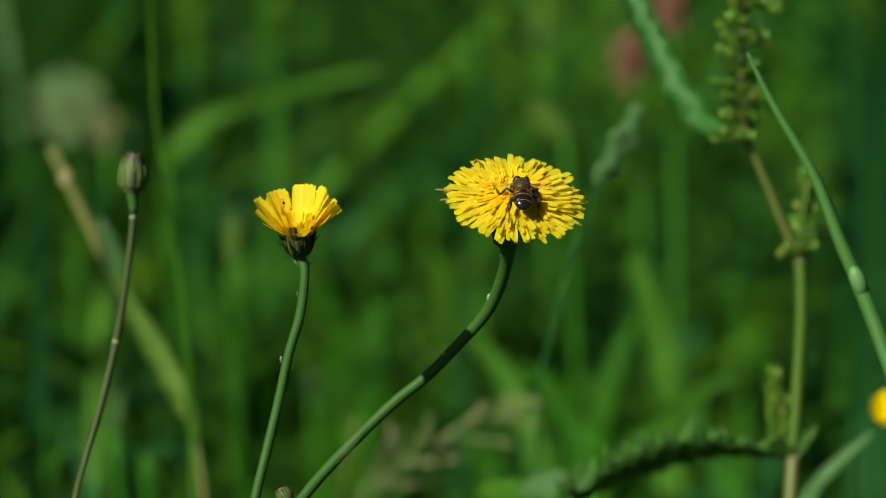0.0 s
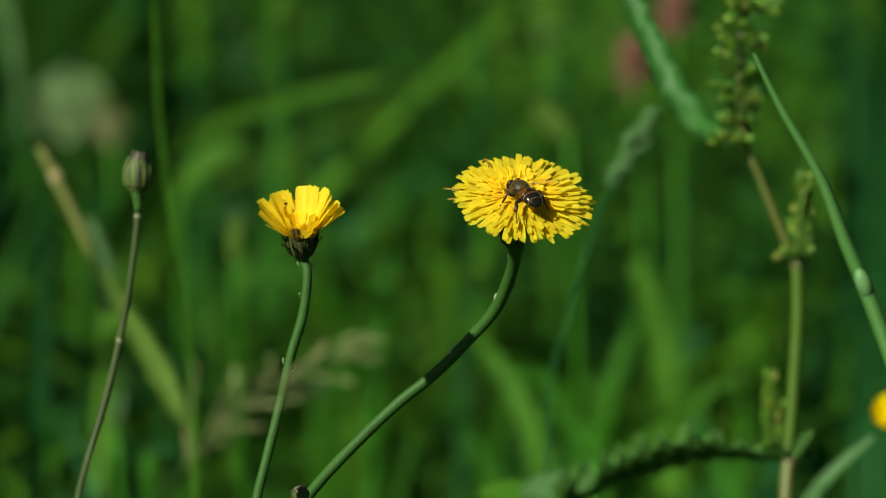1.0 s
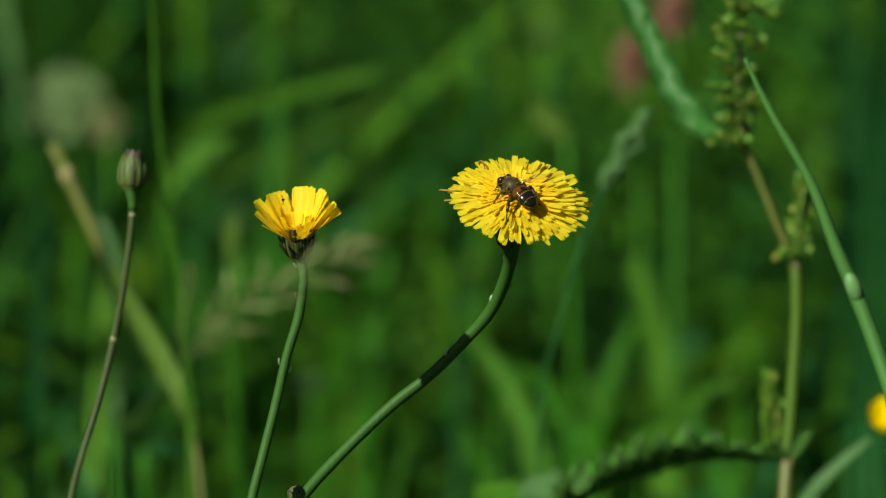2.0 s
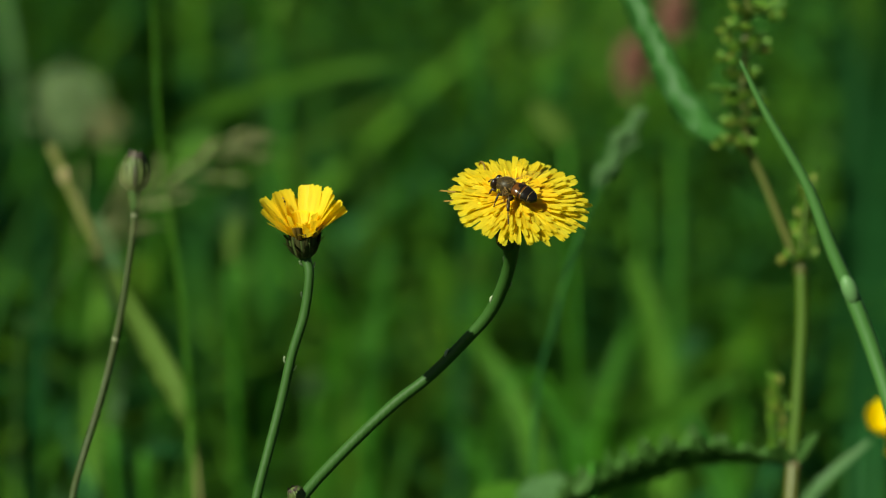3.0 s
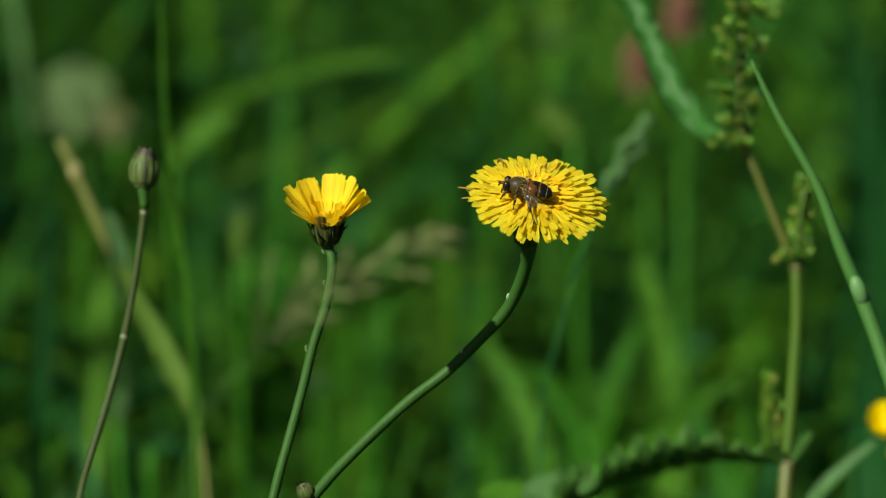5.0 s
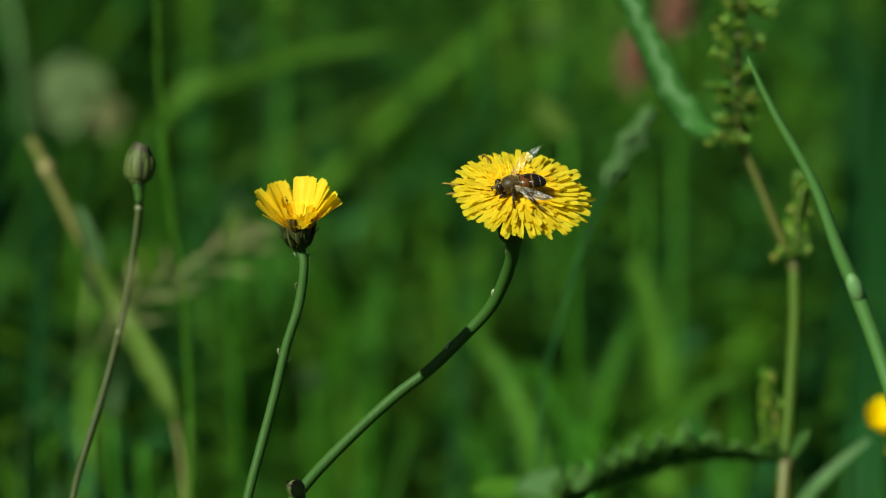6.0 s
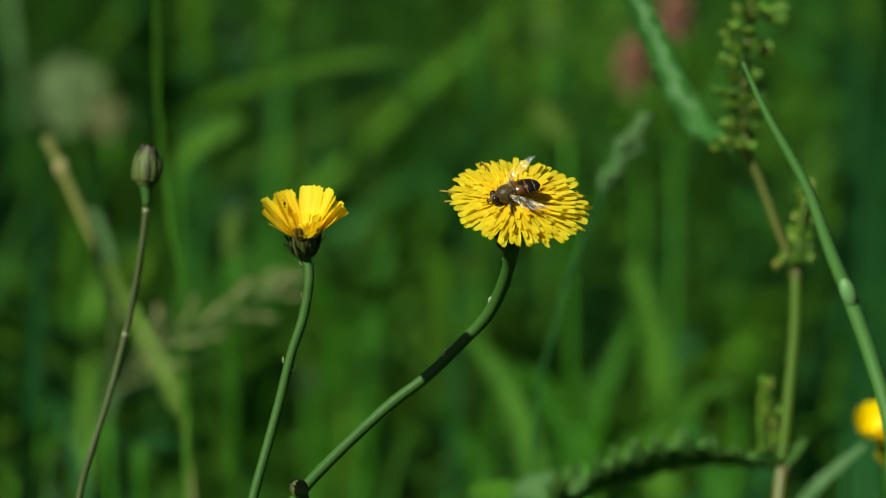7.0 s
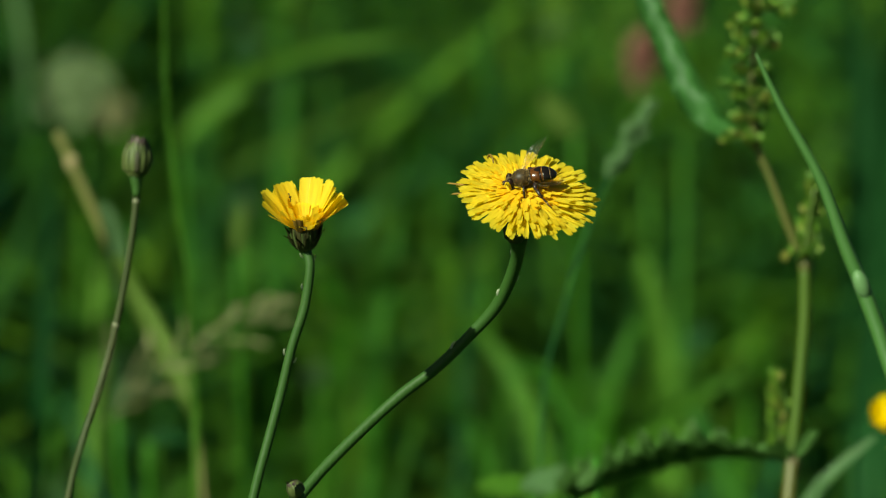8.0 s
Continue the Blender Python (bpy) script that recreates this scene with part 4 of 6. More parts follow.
    # small leaves in the whorls and beside the lower knot
    for root, way, length, width in (((0.0878, 1.5650, 0.1975), (0.55, -0.1, 0.8), 0.0105, 0.0040), ((0.0874, 1.5690, 0.1965), (-0.6, -0.2, 0.45), 0.0080, 0.0034), ((0.0868, 1.5650, 0.1968), (-0.35, -0.3, 0.85), 0.0075, 0.0030),
                                     ((0.0772, 1.5786, 0.2790), (0.35, -0.2, 0.9), 0.0085, 0.0032), ((0.0762, 1.5800, 0.2870), (0.7, -0.3, 0.5), 0.0070, 0.0028), ((0.0770, 1.5815, 0.2990), (0.6, -0.2, 0.8), 0.0080, 0.0034),
                                     ((0.0775, 1.5835, 0.3080), (0.75, -0.1, 0.5), 0.0075, 0.0030), ((0.0760, 1.5795, 0.2830), (-0.6, -0.4, 0.7), 0.0060, 0.0036), ((0.0900, 1.5730, 0.2480), (0.5, -0.4, 0.5), 0.0045, 0.0028), ((0.0900, 1.5730, 0.2480), (-0.7, -0.4, 0.2), 0.0042, 0.0026)):
        q, d = Vector(root) - DOCK_BASE, Vector(way).normalized()
        b = bmesh.new()
        blade(b, spline([q, q + d * length * 0.5 + Vector((0, 0, 0.08 * length)), q + d * length], 5), lambda s: width * math.sin(math.pi * (0.06 + 0.9 * s)) ** 0.8, (-0.3 * d.z, -0.8, 0.3), 0.5, 0.25, 4.0, 0.0002)
        part("small_leaf", b, M_DOCK_SHADED, t, "small dark folded leaf")
    return t


dock = dock_plant()


# ---- grasses and other plants seen one by one ----
def grass_culm():
    base = Vector((0.128, 1.42, 0.0))
    t = thing("jointed_grass", base, "smooth green grass stem with a swollen node, its highlight painted pale", "grass")
    line = spline(rel([(0.0717, 1.4639, 0.3135), (0.0776, 1.4619, 0.3013), (0.0868, 1.4593, 0.2850), (0.0926, 1.4569, 0.2699), (0.0970, 1.4553, 0.2597)], base), 8)
    b = bmesh.new()
    tube(b, line, lambda s: 0.0002 + 0.0016 * s ** 0.6, 10, 0.04)
    part("upper_stem", b, M_CULM, t)
    line = spline(rel([(0.0970, 1.4553, 0.2597), (0.1021, 1.4511, 0.2458), (0.1066, 1.4455, 0.2297), (0.1091, 1.4363, 0.2034), base + Vector((0.002, 0, 0.09)), base - Vector((0, 0, 0.03))], base), 8)
    b = bmesh.new()
    tube(b, line, lambda s: 0.0019 - 0.0002 * s, 10, 0.04)
    part("lower_stem", b, M_CULM, t)
    # Swollen node; its bright highlight is put into the pale colour.
    b = bmesh.new()
    ball(b, Vector((0.0967, 1.4540, 0.2606)) - base, (0.00190, 0.00190, 0.0038), 12, 8, Euler((0, radians(-22), 0)).to_matrix().to_4x4())
    part("node", b, M_PALE_LEAF, t, "swollen node with its highlight painted pale")
    return t


def grass_ear():
    base = Vector((0.028, 1.60, 0.0))
    t = thing("grass_ear", base, "grey-green bushy grass ear on a thin stem", "grass")
    tip, low = Vector((0.0533, 1.6848, 0.2699)) - base, Vector((0.0427, 1.6817, 0.2508)) - base
    b = bmesh.new()
    tube(b, spline([low, Vector((0.0377, 1.6800, 0.2396)) - base, Vector((0.0304, 1.6712, 0.2166)) - base, Vector((0.0245, 1.6607, 0.1818)) - base, Vector((0, 0, 0.07)), Vector((0, 0, -0.03))], 8), 0.0005, 8)
    part("stem", b, M_BLUE_BLADE, t)
    rng = random.Random(4)
    b = bmesh.new()
    for k in range(330):
        s = rng.random()
        c = low.lerp(tip, s)
        w = 0.0024 * math.sin(math.pi * (0.1 + 0.82 * s)) ** 0.6 * (1 + 0.35 * math.sin(14 * s))
        a = rng.uniform(0, 2 * math.pi)
        d = Vector((math.cos(a), math.sin(a), rng.uniform(-0.2, 0.9))).normalized()
        m = axes((0, 0, 0), d + (tip - low).normalized() * 0.8)
        ball(b, c + d * w * rng.uniform(0.5, 1.1), (0.0005, 0.0005, 0.0014), 5, 4, m)
    part("spikelet", b, M_EAR, t, "grey-green spikelets")
    return t


def panicle():
    """A nodding, open grass panicle, nearer than the flowers."""
    base = Vector((-0.052, 1.07, 0.0))
    t = thing("grass_panicle", base, "pale straw-coloured open grass panicle on a thin nodding stem", "grass")
    axis = spline(rel([base + Vector((0, 0, -0.05)), base + Vector((-0.001, 0, 0.10)), (-0.0409, 1.1074, 0.2682), (-0.0363, 1.1099, 0.2841), (-0.0277, 1.1116, 0.2951), (-0.0164, 1.1130, 0.3037), (-0.0040, 1.1140, 0.3102), (0.0067, 1.1146, 0.3141)], base), 10)
    b = bmesh.new()
    tube(b, axis, lambda s: 0.00026 - 0.00012 * s, 8)
    part("stem", b, M_STEM, t)
    rng = random.Random(6)
    b, br = bmesh.new(), bmesh.new()
    n = len(axis)
    for k in range(20):
        s = 0.56 + 0.44 * (k / 20)
        i = min(int(s * (n - 1)), n - 2)
        root = axis[i]
        tan = (axis[i + 1] - axis[max(i - 1, 0)]).normalized()
        a = 2.4 * k
        ref = tan.cross(Vector((0, 1, 0))).normalized()
        d = (ref * math.cos(a) + Vector((0, 1, 0)) * math.sin(a)) * 0.6 + tan * 0.9
        length = 0.013 * (1.15 - 0.9 * (s - 0.56) / 0.44) * rng.uniform(0.5, 1.2) + 0.001
        tipv = root + d.normalized() * length
        tube(br, [root, root.lerp(tipv, 0.5) + Vector((0, 0, 0.0004)), tipv], 0.00013, 5)
        for q in (0.55, 1.0):
            if rng.random() < 0.8:
                m = axes((0, 0, 0), d + Vector((rng.uniform(-0.5, 0.5), rng.uniform(-0.5, 0.5), rng.uniform(-0.5, 0.5))))
                ball(b, root.lerp(tipv, q), (0.00036, 0.00036, 0.0021), 6, 5, m)
    part("branch", br, M_PANICLE, t, "hair-thin side branches")
    part("spikelet", b, M_PANICLE, t, "pale straw spikelets")
    return t


def buttercup():
    base = Vector((0.155, 1.60, 0.0))
    t = thing("buttercup", base, "glossy yellow buttercup flower on a thin stem", "flower")
    rng = random.Random(9)
    for c, r, up in (((0.1169, 1.6125, 0.1973), 0.0072, (-0.2, -0.45, 0.9)), ((0.1201, 1.6162, 0.1888), 0.0062, (0.1, -0.5, 0.85))):
        c = Vector(c) - base
        b = bmesh.new()
        foot = c - Vector(up).normalized() * 0.002
        tube(b, spline([foot, foot + Vector((0.004, 0.002, -0.03)), foot + Vector((0.002, 0.0, -0.08)), Vector((0, 0, -0.03))], 8), 0.0007, 8)
        part("stem", b, M_BLADE, t)
        b = bmesh.new()
        ball(b, (0, 0, 0), (r * 0.28, r * 0.28, r * 0.3), 12, 8)
        head = part("flower_head", b, M_CENTRE, t, "yellow centre", axes(c, up))
        b = bmesh.new()
        rows = []
        for i in range(7):
            s = i / 6
            w = r * 0.62 * math.sin(math.pi * (0.12 + 0.72 * s)) ** 0.8
            rows.append([b.verts.new((r * s, w * k / 3, r * (0.55 * s * s) + 0.25 * w * (k / 3) ** 2)) for k in range(-3, 4)])
        for p, q in zip(rows, rows[1:]):
            for k in range(6):
                b.faces.new((p[k], q[k], q[k + 1], p[k + 1]))
        me = mesh_of("petal", b, M_BUTTERCUP)
        for k in range(5):
            part("petal", me, None, head, "", pose(0, 0, 0, 0, 0, 72 * k + 20) @ pose(r * 0.1, 0, 0, 0, -20 + rng.uniform(-6, 6), 0))
    return t


def lone_blade(points, width, mat, label, facing=(0.2, -0.9, 0.4), taper=0.7, fold=0.3, name="green_shoot"):
    """One long grass blade; points run from its tip down to where it leaves the turf."""
    pts = [Vector(p) for p in points]
    base = Vector((pts[-1].x, pts[-1].y, 0.0))
    t = thing(name, base, label, "plant", "green shoots")
    pts.append(base - Vector((0, 0, 0.03)))
    b = bmesh.new()
    line = spline(rel(pts, base), 8)
    blade(b, line, lambda s: width * min(1.0, (s + 0.03) / taper) ** 0.6, facing, fold, 0.0, 1.0, 0.0002)
    part("leaf", b, mat, t)
    b = bmesh.new()
    low = line[-int(0.3 * len(line)):]
    tube(b, low, lambda s: width * (0.16 + 0.12 * s), 8)
    part("sheath", b, mat, t)
    return t


def dead_stem():
    """A bent, withering grass stem with a drooping leaf, behind the bud."""
    base = Vector((-0.093, 1.705, 0.0))
    t = thing("dry_grass", base, "bent yellow-brown dry grass stem with a limp leaf", "grass")
    line = spline(rel([(-0.1090, 1.7551, 0.2524), (-0.1056, 1.7540, 0.2456), (-0.0975, 1.7512, 0.2283), (-0.0887, 1.7483, 0.2103), (-0.0826, 1.7464, 0.1977), (-0.0767, 1.7446, 0.1866), (-0.0704, 1.7382, 0.1748), (-0.0672, 1.7304, 0.1539), (-0.0657, 1.7169, 0.1247), base - Vector((0, 0, 0.03))], base), 8)
    b = bmesh.new()
    tube(b, line, lambda s: 0.0015 if s < 0.3 else max(0.0007, 0.0015 - 0.004 * (s - 0.3)), 10, 0.05)
    part("stem", b, M_TAN_STEM, t)
    b = bmesh.new()
    ball(b, line[9], (0.0019, 0.0019, 0.0026), 12, 8)
    part("node", b, M_STRAW, t, "pale brown joint of the stem")
    line = spline(rel([(-0.0909, 1.7146, 0.2241), (-0.0845, 1.7126, 0.2114), (-0.0771, 1.7062, 0.1991), (-0.0710, 1.6999, 0.1880), (-0.0680, 1.6989, 0.1813)], base), 8)
    b = bmesh.new()
    blade(b, line, lambda s: 0.0078 * math.sin(math.pi * min(1, 0.06 + 0.9 * s)) ** 0.7, (0.3, -0.9, 0.3), 0.3, 0.1, 3, 0.0002)
    part("leaf", b, M_LIMP, t, "limp yellow-green leaf")
    line = spline(rel([(-0.0961, 1.7432, 0.2344), (-0.0926, 1.7374, 0.2264), (-0.0907, 1.7316, 0.2178), (-0.0901, 1.7302, 0.2093)], base), 8)
    b = bmesh.new()
    blade(b, line, lambda s: 0.0060 * math.sin(math.pi * min(1, 0.1 + 0.8 * s)) ** 0.6, (0.3, -0.9, 0.3), 0.3, 0.1, 3, 0.0002)
    part("leaf", b, M_EAR, t, "pale grey-green hanging leaf")
    return t


def fluffy_head(points, radius, mat, label, name="seed_head", count=420, flat=1.0, seed=1):
    """A soft seed head of many small grains on a stem; points run down from its middle."""
    pts = [Vector(p) for p in points]
    base = Vector((pts[-1].x, pts[-1].y, 0.0))
    t = thing(name, base, label, "seed head")
    b = bmesh.new()
    tube(b, spline(rel(pts + [base - Vector((0, 0, 0.03))], base), 6), 0.001, 8)
    part("stem", b, M_BLADE, t)
    rng = random.Random(seed)
    c = pts[0] - base
    b = bmesh.new()
    for k in range(count):
        d = Vector((rng.gauss(0, 1), rng.gauss(0, 1), rng.gauss(0, 1))).normalized() * rng.random() ** 0.5
        p = c + Vector((d.x * radius, d.y * radius, d.z * radius * flat))
        ball(b, p, (0.0007, 0.0007, 0.0021), 5, 4, axes((0, 0, 0), d))
    part("grain", b, mat, t, "small loose seeds")
    return t


def broad_leaf(points, width, label, mat, facing=(0, -0.3, 1)):
    pts = [Vector(p) for p in points]
    base = Vector((pts[-1].x, pts[-1].y, 0.0))
    t = thing("broad_leaved_plant", base, label, "plant")
    b = bmesh.new()
    tube(b, spline(rel([pts[-1], pts[-1].lerp(base, 0.5) + Vector((0.003, 0, 0)), base - Vector((0, 0, 0.03))], base), 6), 0.0012, 8)
    part("stalk", b, M_BLADE, t)
    b = bmesh.new()
    blade(b, spline(rel(pts, base), 8), lambda s: width * math.sin(math.pi * min(1, 0.04 + 0.93 * s)) ** 0.7, facing, 0.2, 0.15, 3, 0.0003)
    part("blade", b, mat, t)
    return t


culm = grass_culm()
ear = grass_ear()
nodding = panicle()
cup = buttercup()
dry = dead_stem()
arch = lone_blade([(0.0166, 2.2324, 0.2118), (-0.0114, 2.2327, 0.2134), (-0.0416, 2.2321, 0.2099), (-0.0715, 2.2208, 0.2026), (-0.0932, 2.2094, 0.1944), (-0.1099, 2.1967, 0.1781), (-0.1183, 2.1714, 0.1462), (-0.1202, 2.1199, 0.0766)], 0.0095, M_LIGHT_BLADE,
                  "long arching green grass blade")
lone_blade([(0.0161, 2.2897, 0.2536), (0.0148, 2.2845, 0.2212), (0.0131, 2.2800, 0.1929), (0.0097, 2.2653, 0.1640), (0.0065, 2.2402, 0.1330), (0.0045, 2.1784, 0.0629)], 0.0050, M_BLUE_BLADE, "upright blue-green grass blade")
lone_blade([(0.0584, 2.1267, 0.1838), (0.0629, 2.1234, 0.1629), (0.0690, 2.1105, 0.1455), (0.0721, 2.0974, 0.1265), (0.0720, 2.0634, 0.1040), (0.0722, 2.0380, 0.0711)], 0.0135, M_LIGHT_BLADE, "broad bent green grass blade")
swaying = broad_leaf([(-0.0739, 2.2000, 0.1998), (-0.0829, 2.2000, 0.1953), (-0.0909, 2.2000, 0.1885), (-0.0965, 2.1900, 0.1813)], 0.0105, "light green bent leaf swaying in the grass", M_LIGHT_BLADE, (-0.4, -0.7, 0.5))
lone_blade([(-0.1529, 2.2776, 0.1776), (-0.1539, 2.2804, 0.1954), (-0.1564, 2.2840, 0.2178), (-0.1620, 2.2872, 0.2381), (-0.1711, 2.2882, 0.2443), (-0.1810, 2.2744, 0.2214), (-0.1840, 2.2308, 0.1375), (-0.1815, 2.1577, 0.0599)], 0.0085, M_PALE_LEAF, "pale grey-green grass blade hanging over", (-0.5, -0.75, 0.4))
lone_blade([(-0.1315, 2.0786, 0.1996), (-0.1326, 2.0751, 0.1774), (-0.1334, 2.0611, 0.1532), (-0.1343, 2.0472, 0.1292), (-0.1335, 2.0105, 0.0894)], 0.0075, M_BLUE_BLADE, "upright blue-green grass blade")
lone_blade([(0.1502, 2.1879, 0.2507), (0.1486, 2.1815, 0.2100), (0.1460, 2.1661, 0.1766), (0.1430, 2.1405, 0.1432), (0.1379, 2.0898, 0.0785)], 0.0085, M_BLUE_BLADE, "upright blue-green grass blade")
lone_blade([(0.0918, 1.9692, 0.1480), (0.0792, 1.9680, 0.1403), (0.0644, 1.9565, 0.1318), (0.0516, 1.9447, 0.1216), (0.0435, 1.9118, 0.1051)], 0.010, M_LIGHT_BLADE, "bent green grass blade")
lone_blade([(0.1136, 1.6514, 0.1875), (0.1075, 1.6506, 0.1824), (0.0999, 1.6495, 0.1751), (0.0947, 1.6383, 0.1683), (0.0916, 1.6252, 0.1498)], 0.0062, M_PALE_LEAF, "pale bent grass blade", (-0.5, -0.65, 0.55))
lone_blade([(-0.0795, 1.7132, 0.3217), (-0.0787, 1.7096, 0.2990), (-0.0776, 1.7053, 0.2717), (-0.0755, 1.7017, 0.2489), (-0.0714, 1.6971, 0.2200), (-0.0689, 1.6916, 0.1852), (-0.0684, 1.6856, 0.1473)], 0.0021, M_LIGHT_BLADE, "thin upright green grass blade")
lone_blade([(-0.0455, 2.2721, 0.1431), (-0.0376, 2.2692, 0.1248), (-0.0295, 2.2568, 0.1101), (-0.0246, 2.2333, 0.0895), (-0.0240, 2.1966, 0.0495)], 0.008, M_LIGHT_BLADE, "light green bent grass blade")
lone_blade([(0.0208, 1.9205, 0.1604), (0.0303, 1.9191, 0.1517), (0.0369, 1.9074, 0.1414), (0.0383, 1.8850, 0.1282), (0.0380, 1.8617, 0.1086)], 0.007, M_BLADE, "bent green grass blade")
for tip, mid, low, foot, w in (((0.0687, 2.2651, 0.0988), (0.0850, 2.2635, 0.0884), (0.0941, 2.2409, 0.0738), (0.0942, 2.1953, 0.0418), 0.009), ((0.1130, 2.1690, 0.1310), (0.1069, 2.1659, 0.1118), (0.1011, 2.1524, 0.0904), (0.0982, 2.1169, 0.0580), 0.008),
                               ((0.1437, 2.2182, 0.1222), (0.1393, 2.2145, 0.0985), (0.1363, 2.2009, 0.0766), (0.1330, 2.1560, 0.0493), 0.009), ((0.0441, 2.1667, 0.1166), (0.0537, 2.1642, 0.1009), (0.0590, 2.1516, 0.0853), (0.0593, 2.1170, 0.0586), 0.009),
                               ((-0.0012, 2.1158, 0.1146), (0.0082, 2.1136, 0.1012), (0.0127, 2.1014, 0.0879), (0.0132, 2.0779, 0.0675), 0.008), ((0.0242, 2.2169, 0.1141), (0.0188, 2.2135, 0.0924), (0.0160, 2.2002, 0.0726), (0.0148, 2.1563, 0.0511), 0.007),
                               ((0.0956, 2.3169, 0.1063), (0.0900, 2.3130, 0.0815), (0.0861, 2.2993, 0.0586), (0.0830, 2.2542, 0.0297), 0.010)):
    lone_blade([tip, mid, low, foot], w, M_LIGHT_BLADE if w > 0.008 else M_BLADE, "light green bent grass blade")
lone_blade([(-0.0529, 2.4500, 0.1056), (-0.0430, 2.4500, 0.0899), (-0.0320, 2.4500, 0.0764), (-0.0263, 2.4300, 0.0619), (-0.0249, 2.3800, 0.0226)], 0.014, M_LIGHT_BLADE, "broad light green leaf in the meadow")
lone_blade([(0.1470, 2.3381, 0.2401), (0.1496, 2.3332, 0.2090), (0.1510, 2.3180, 0.1772), (0.1486, 2.2918, 0.1391), (0.1432, 2.2433, 0.0891), (0.1397, 2.2060, 0.0450)], 0.015, M_BLUE_BLADE, "upright blue-green grass blade")
lone_blade([(0.1653, 2.2874, 0.2392), (0.1630, 2.2813, 0.2007), (0.1593, 2.2659, 0.1678), (0.1557, 2.2398, 0.1307), (0.1503, 2.1781, 0.0606)], 0.015, M_BLUE_BLADE, "upright blue-green grass blade")
lone_blade([(0.0999, 2.5747, 0.1355), (0.0948, 2.5700, 0.1058), (0.0913, 2.5452, 0.0770), (0.0861, 2.4513, -0.0045)], 0.016, M_BLUE_BLADE, "upright blue-green grass blade")
lone_blade([(0.1172, 2.3692, 0.1166), (0.1083, 2.3662, 0.0977), (0.0937, 2.3534, 0.0807), (0.0767, 2.3301, 0.0615), (0.0665, 2.2846, 0.0300)], 0.012, M_BLADE, "bent green grass blade")
lone_blade([(-0.0164, 2.2762, 0.1690), (-0.0188, 2.2724, 0.1447), (-0.0228, 2.2587, 0.1221), (-0.0255, 2.2339, 0.0935), (-0.0268, 2.1868, 0.0515)], 0.009, M_BLADE, "broad green leaf in the meadow", (-0.4, -0.8, 0.4))
lone_blade([(0.0011, 2.0707, 0.1494), (0.0141, 2.0689, 0.1381), (0.0258, 2.0561, 0.1213), (0.0317, 2.0326, 0.1011), (0.0323, 1.9989, 0.0799)], 0.011, M_LIGHT_BLADE, "bent light green grass blade", (-0.4, -0.7, 0.5))
lone_blade([(0.0699, 2.1697, 0.1356), (0.0608, 2.1670, 0.1183), (0.0538, 2.1538, 0.0989), (0.0499, 2.1194, 0.0740)], 0.012, M_BLADE, "bent green grass blade", (-0.4, -0.7, 0.5))
lone_blade([(-0.0790, 2.4869, 0.2205), (-0.0683, 2.4827, 0.1939), (-0.0640, 2.4679, 0.1643), (-0.0664, 2.4412, 0.1235), (-0.0672, 2.3536, 0.0179)], 0.010, M_BLADE, "broad light green leaf in the meadow", (-0.4, -0.8, 0.4))
lone_blade([(-0.1499, 2.1696, 0.1351), (-0.1305, 2.1677, 0.1231), (-0.1165, 2.1548, 0.1053), (-0.1102, 2.1085, 0.0689)], 0.010, M_BLUE_BLADE, "bent blue-green grass blade")
lone_blade([(-0.0177, 2.3695, 0.1187), (-0.0307, 2.3672, 0.1041), (-0.0414, 2.3442, 0.0866), (-0.0455, 2.2751, 0.0337)], 0.012, M_BLADE, "bent green grass blade")
fluffy_head([(-0.1472, 2.4783, 0.1665), (-0.1442, 2.4635, 0.1370), (-0.1399, 2.4113, 0.0630)], 0.0145, M_FLUFF, "pale fluffy seed head in the grass", seed=1, count=420)
fluffy_head([(-0.1260, 2.3778, 0.1711), (-0.1234, 2.3524, 0.1382), (-0.1221, 2.3096, 0.0599)], 0.0068, M_PANICLE, "brownish seed head in the grass", seed=2, count=150)
for k, (top, mid, low) in enumerate((((-0.1112, 2.1658, 0.1112), (-0.1104, 2.1536, 0.0975), (-0.1086, 2.1183, 0.0669)), ((-0.1439, 2.2646, 0.0956), (-0.1428, 2.2520, 0.0796), (-0.1411, 2.2165, 0.0472)), ((-0.0757, 2.2735, 0.1517), (-0.0746, 2.2595, 0.1270), (-0.0731, 2.2081, 0.0581)),
                                     ((-0.0469, 2.2149, 0.1014), (-0.0462, 2.2022, 0.0854), (-0.0451, 2.1574, 0.0579)), ((0.1113, 2.3749, 0.1527), (0.1114, 2.3600, 0.1225), (0.1092, 2.3057, 0.0357)), ((0.0410, 2.4824, 0.1922), (0.0417, 2.4676, 0.1627), (0.0398, 2.3942, 0.0190)))):
    fluffy_head([top, mid, low], 0.0042, M_EAR, "small pale seed head in the grass", seed=20 + k, count=60)
fluffy_head([(0.0711, 2.3317, 0.1994), (0.0729, 2.3176, 0.1743), (0.0747, 2.2632, 0.0866)], 0.0055, M_SORREL, "reddish sorrel seed head", "sorrel_spike", 420, 2.1, 3)
fluffy_head([(0.0822, 2.2353, 0.2302), (0.0824, 2.2210, 0.2038), (0.0812, 2.1648, 0.1044)], 0.005, M_SORREL, "reddish sorrel seed head", "sorrel_spike", 260, 1.9, 4)
broad_leaf([(0.0202, 1.6299, 0.1790), (0.0260, 1.6200, 0.1806), (0.0327, 1.6100, 0.1815)], 0.0115, "pale green broad leaf low in the grass", M_PALE_LEAF, (-0.3, -0.6, 0.75))
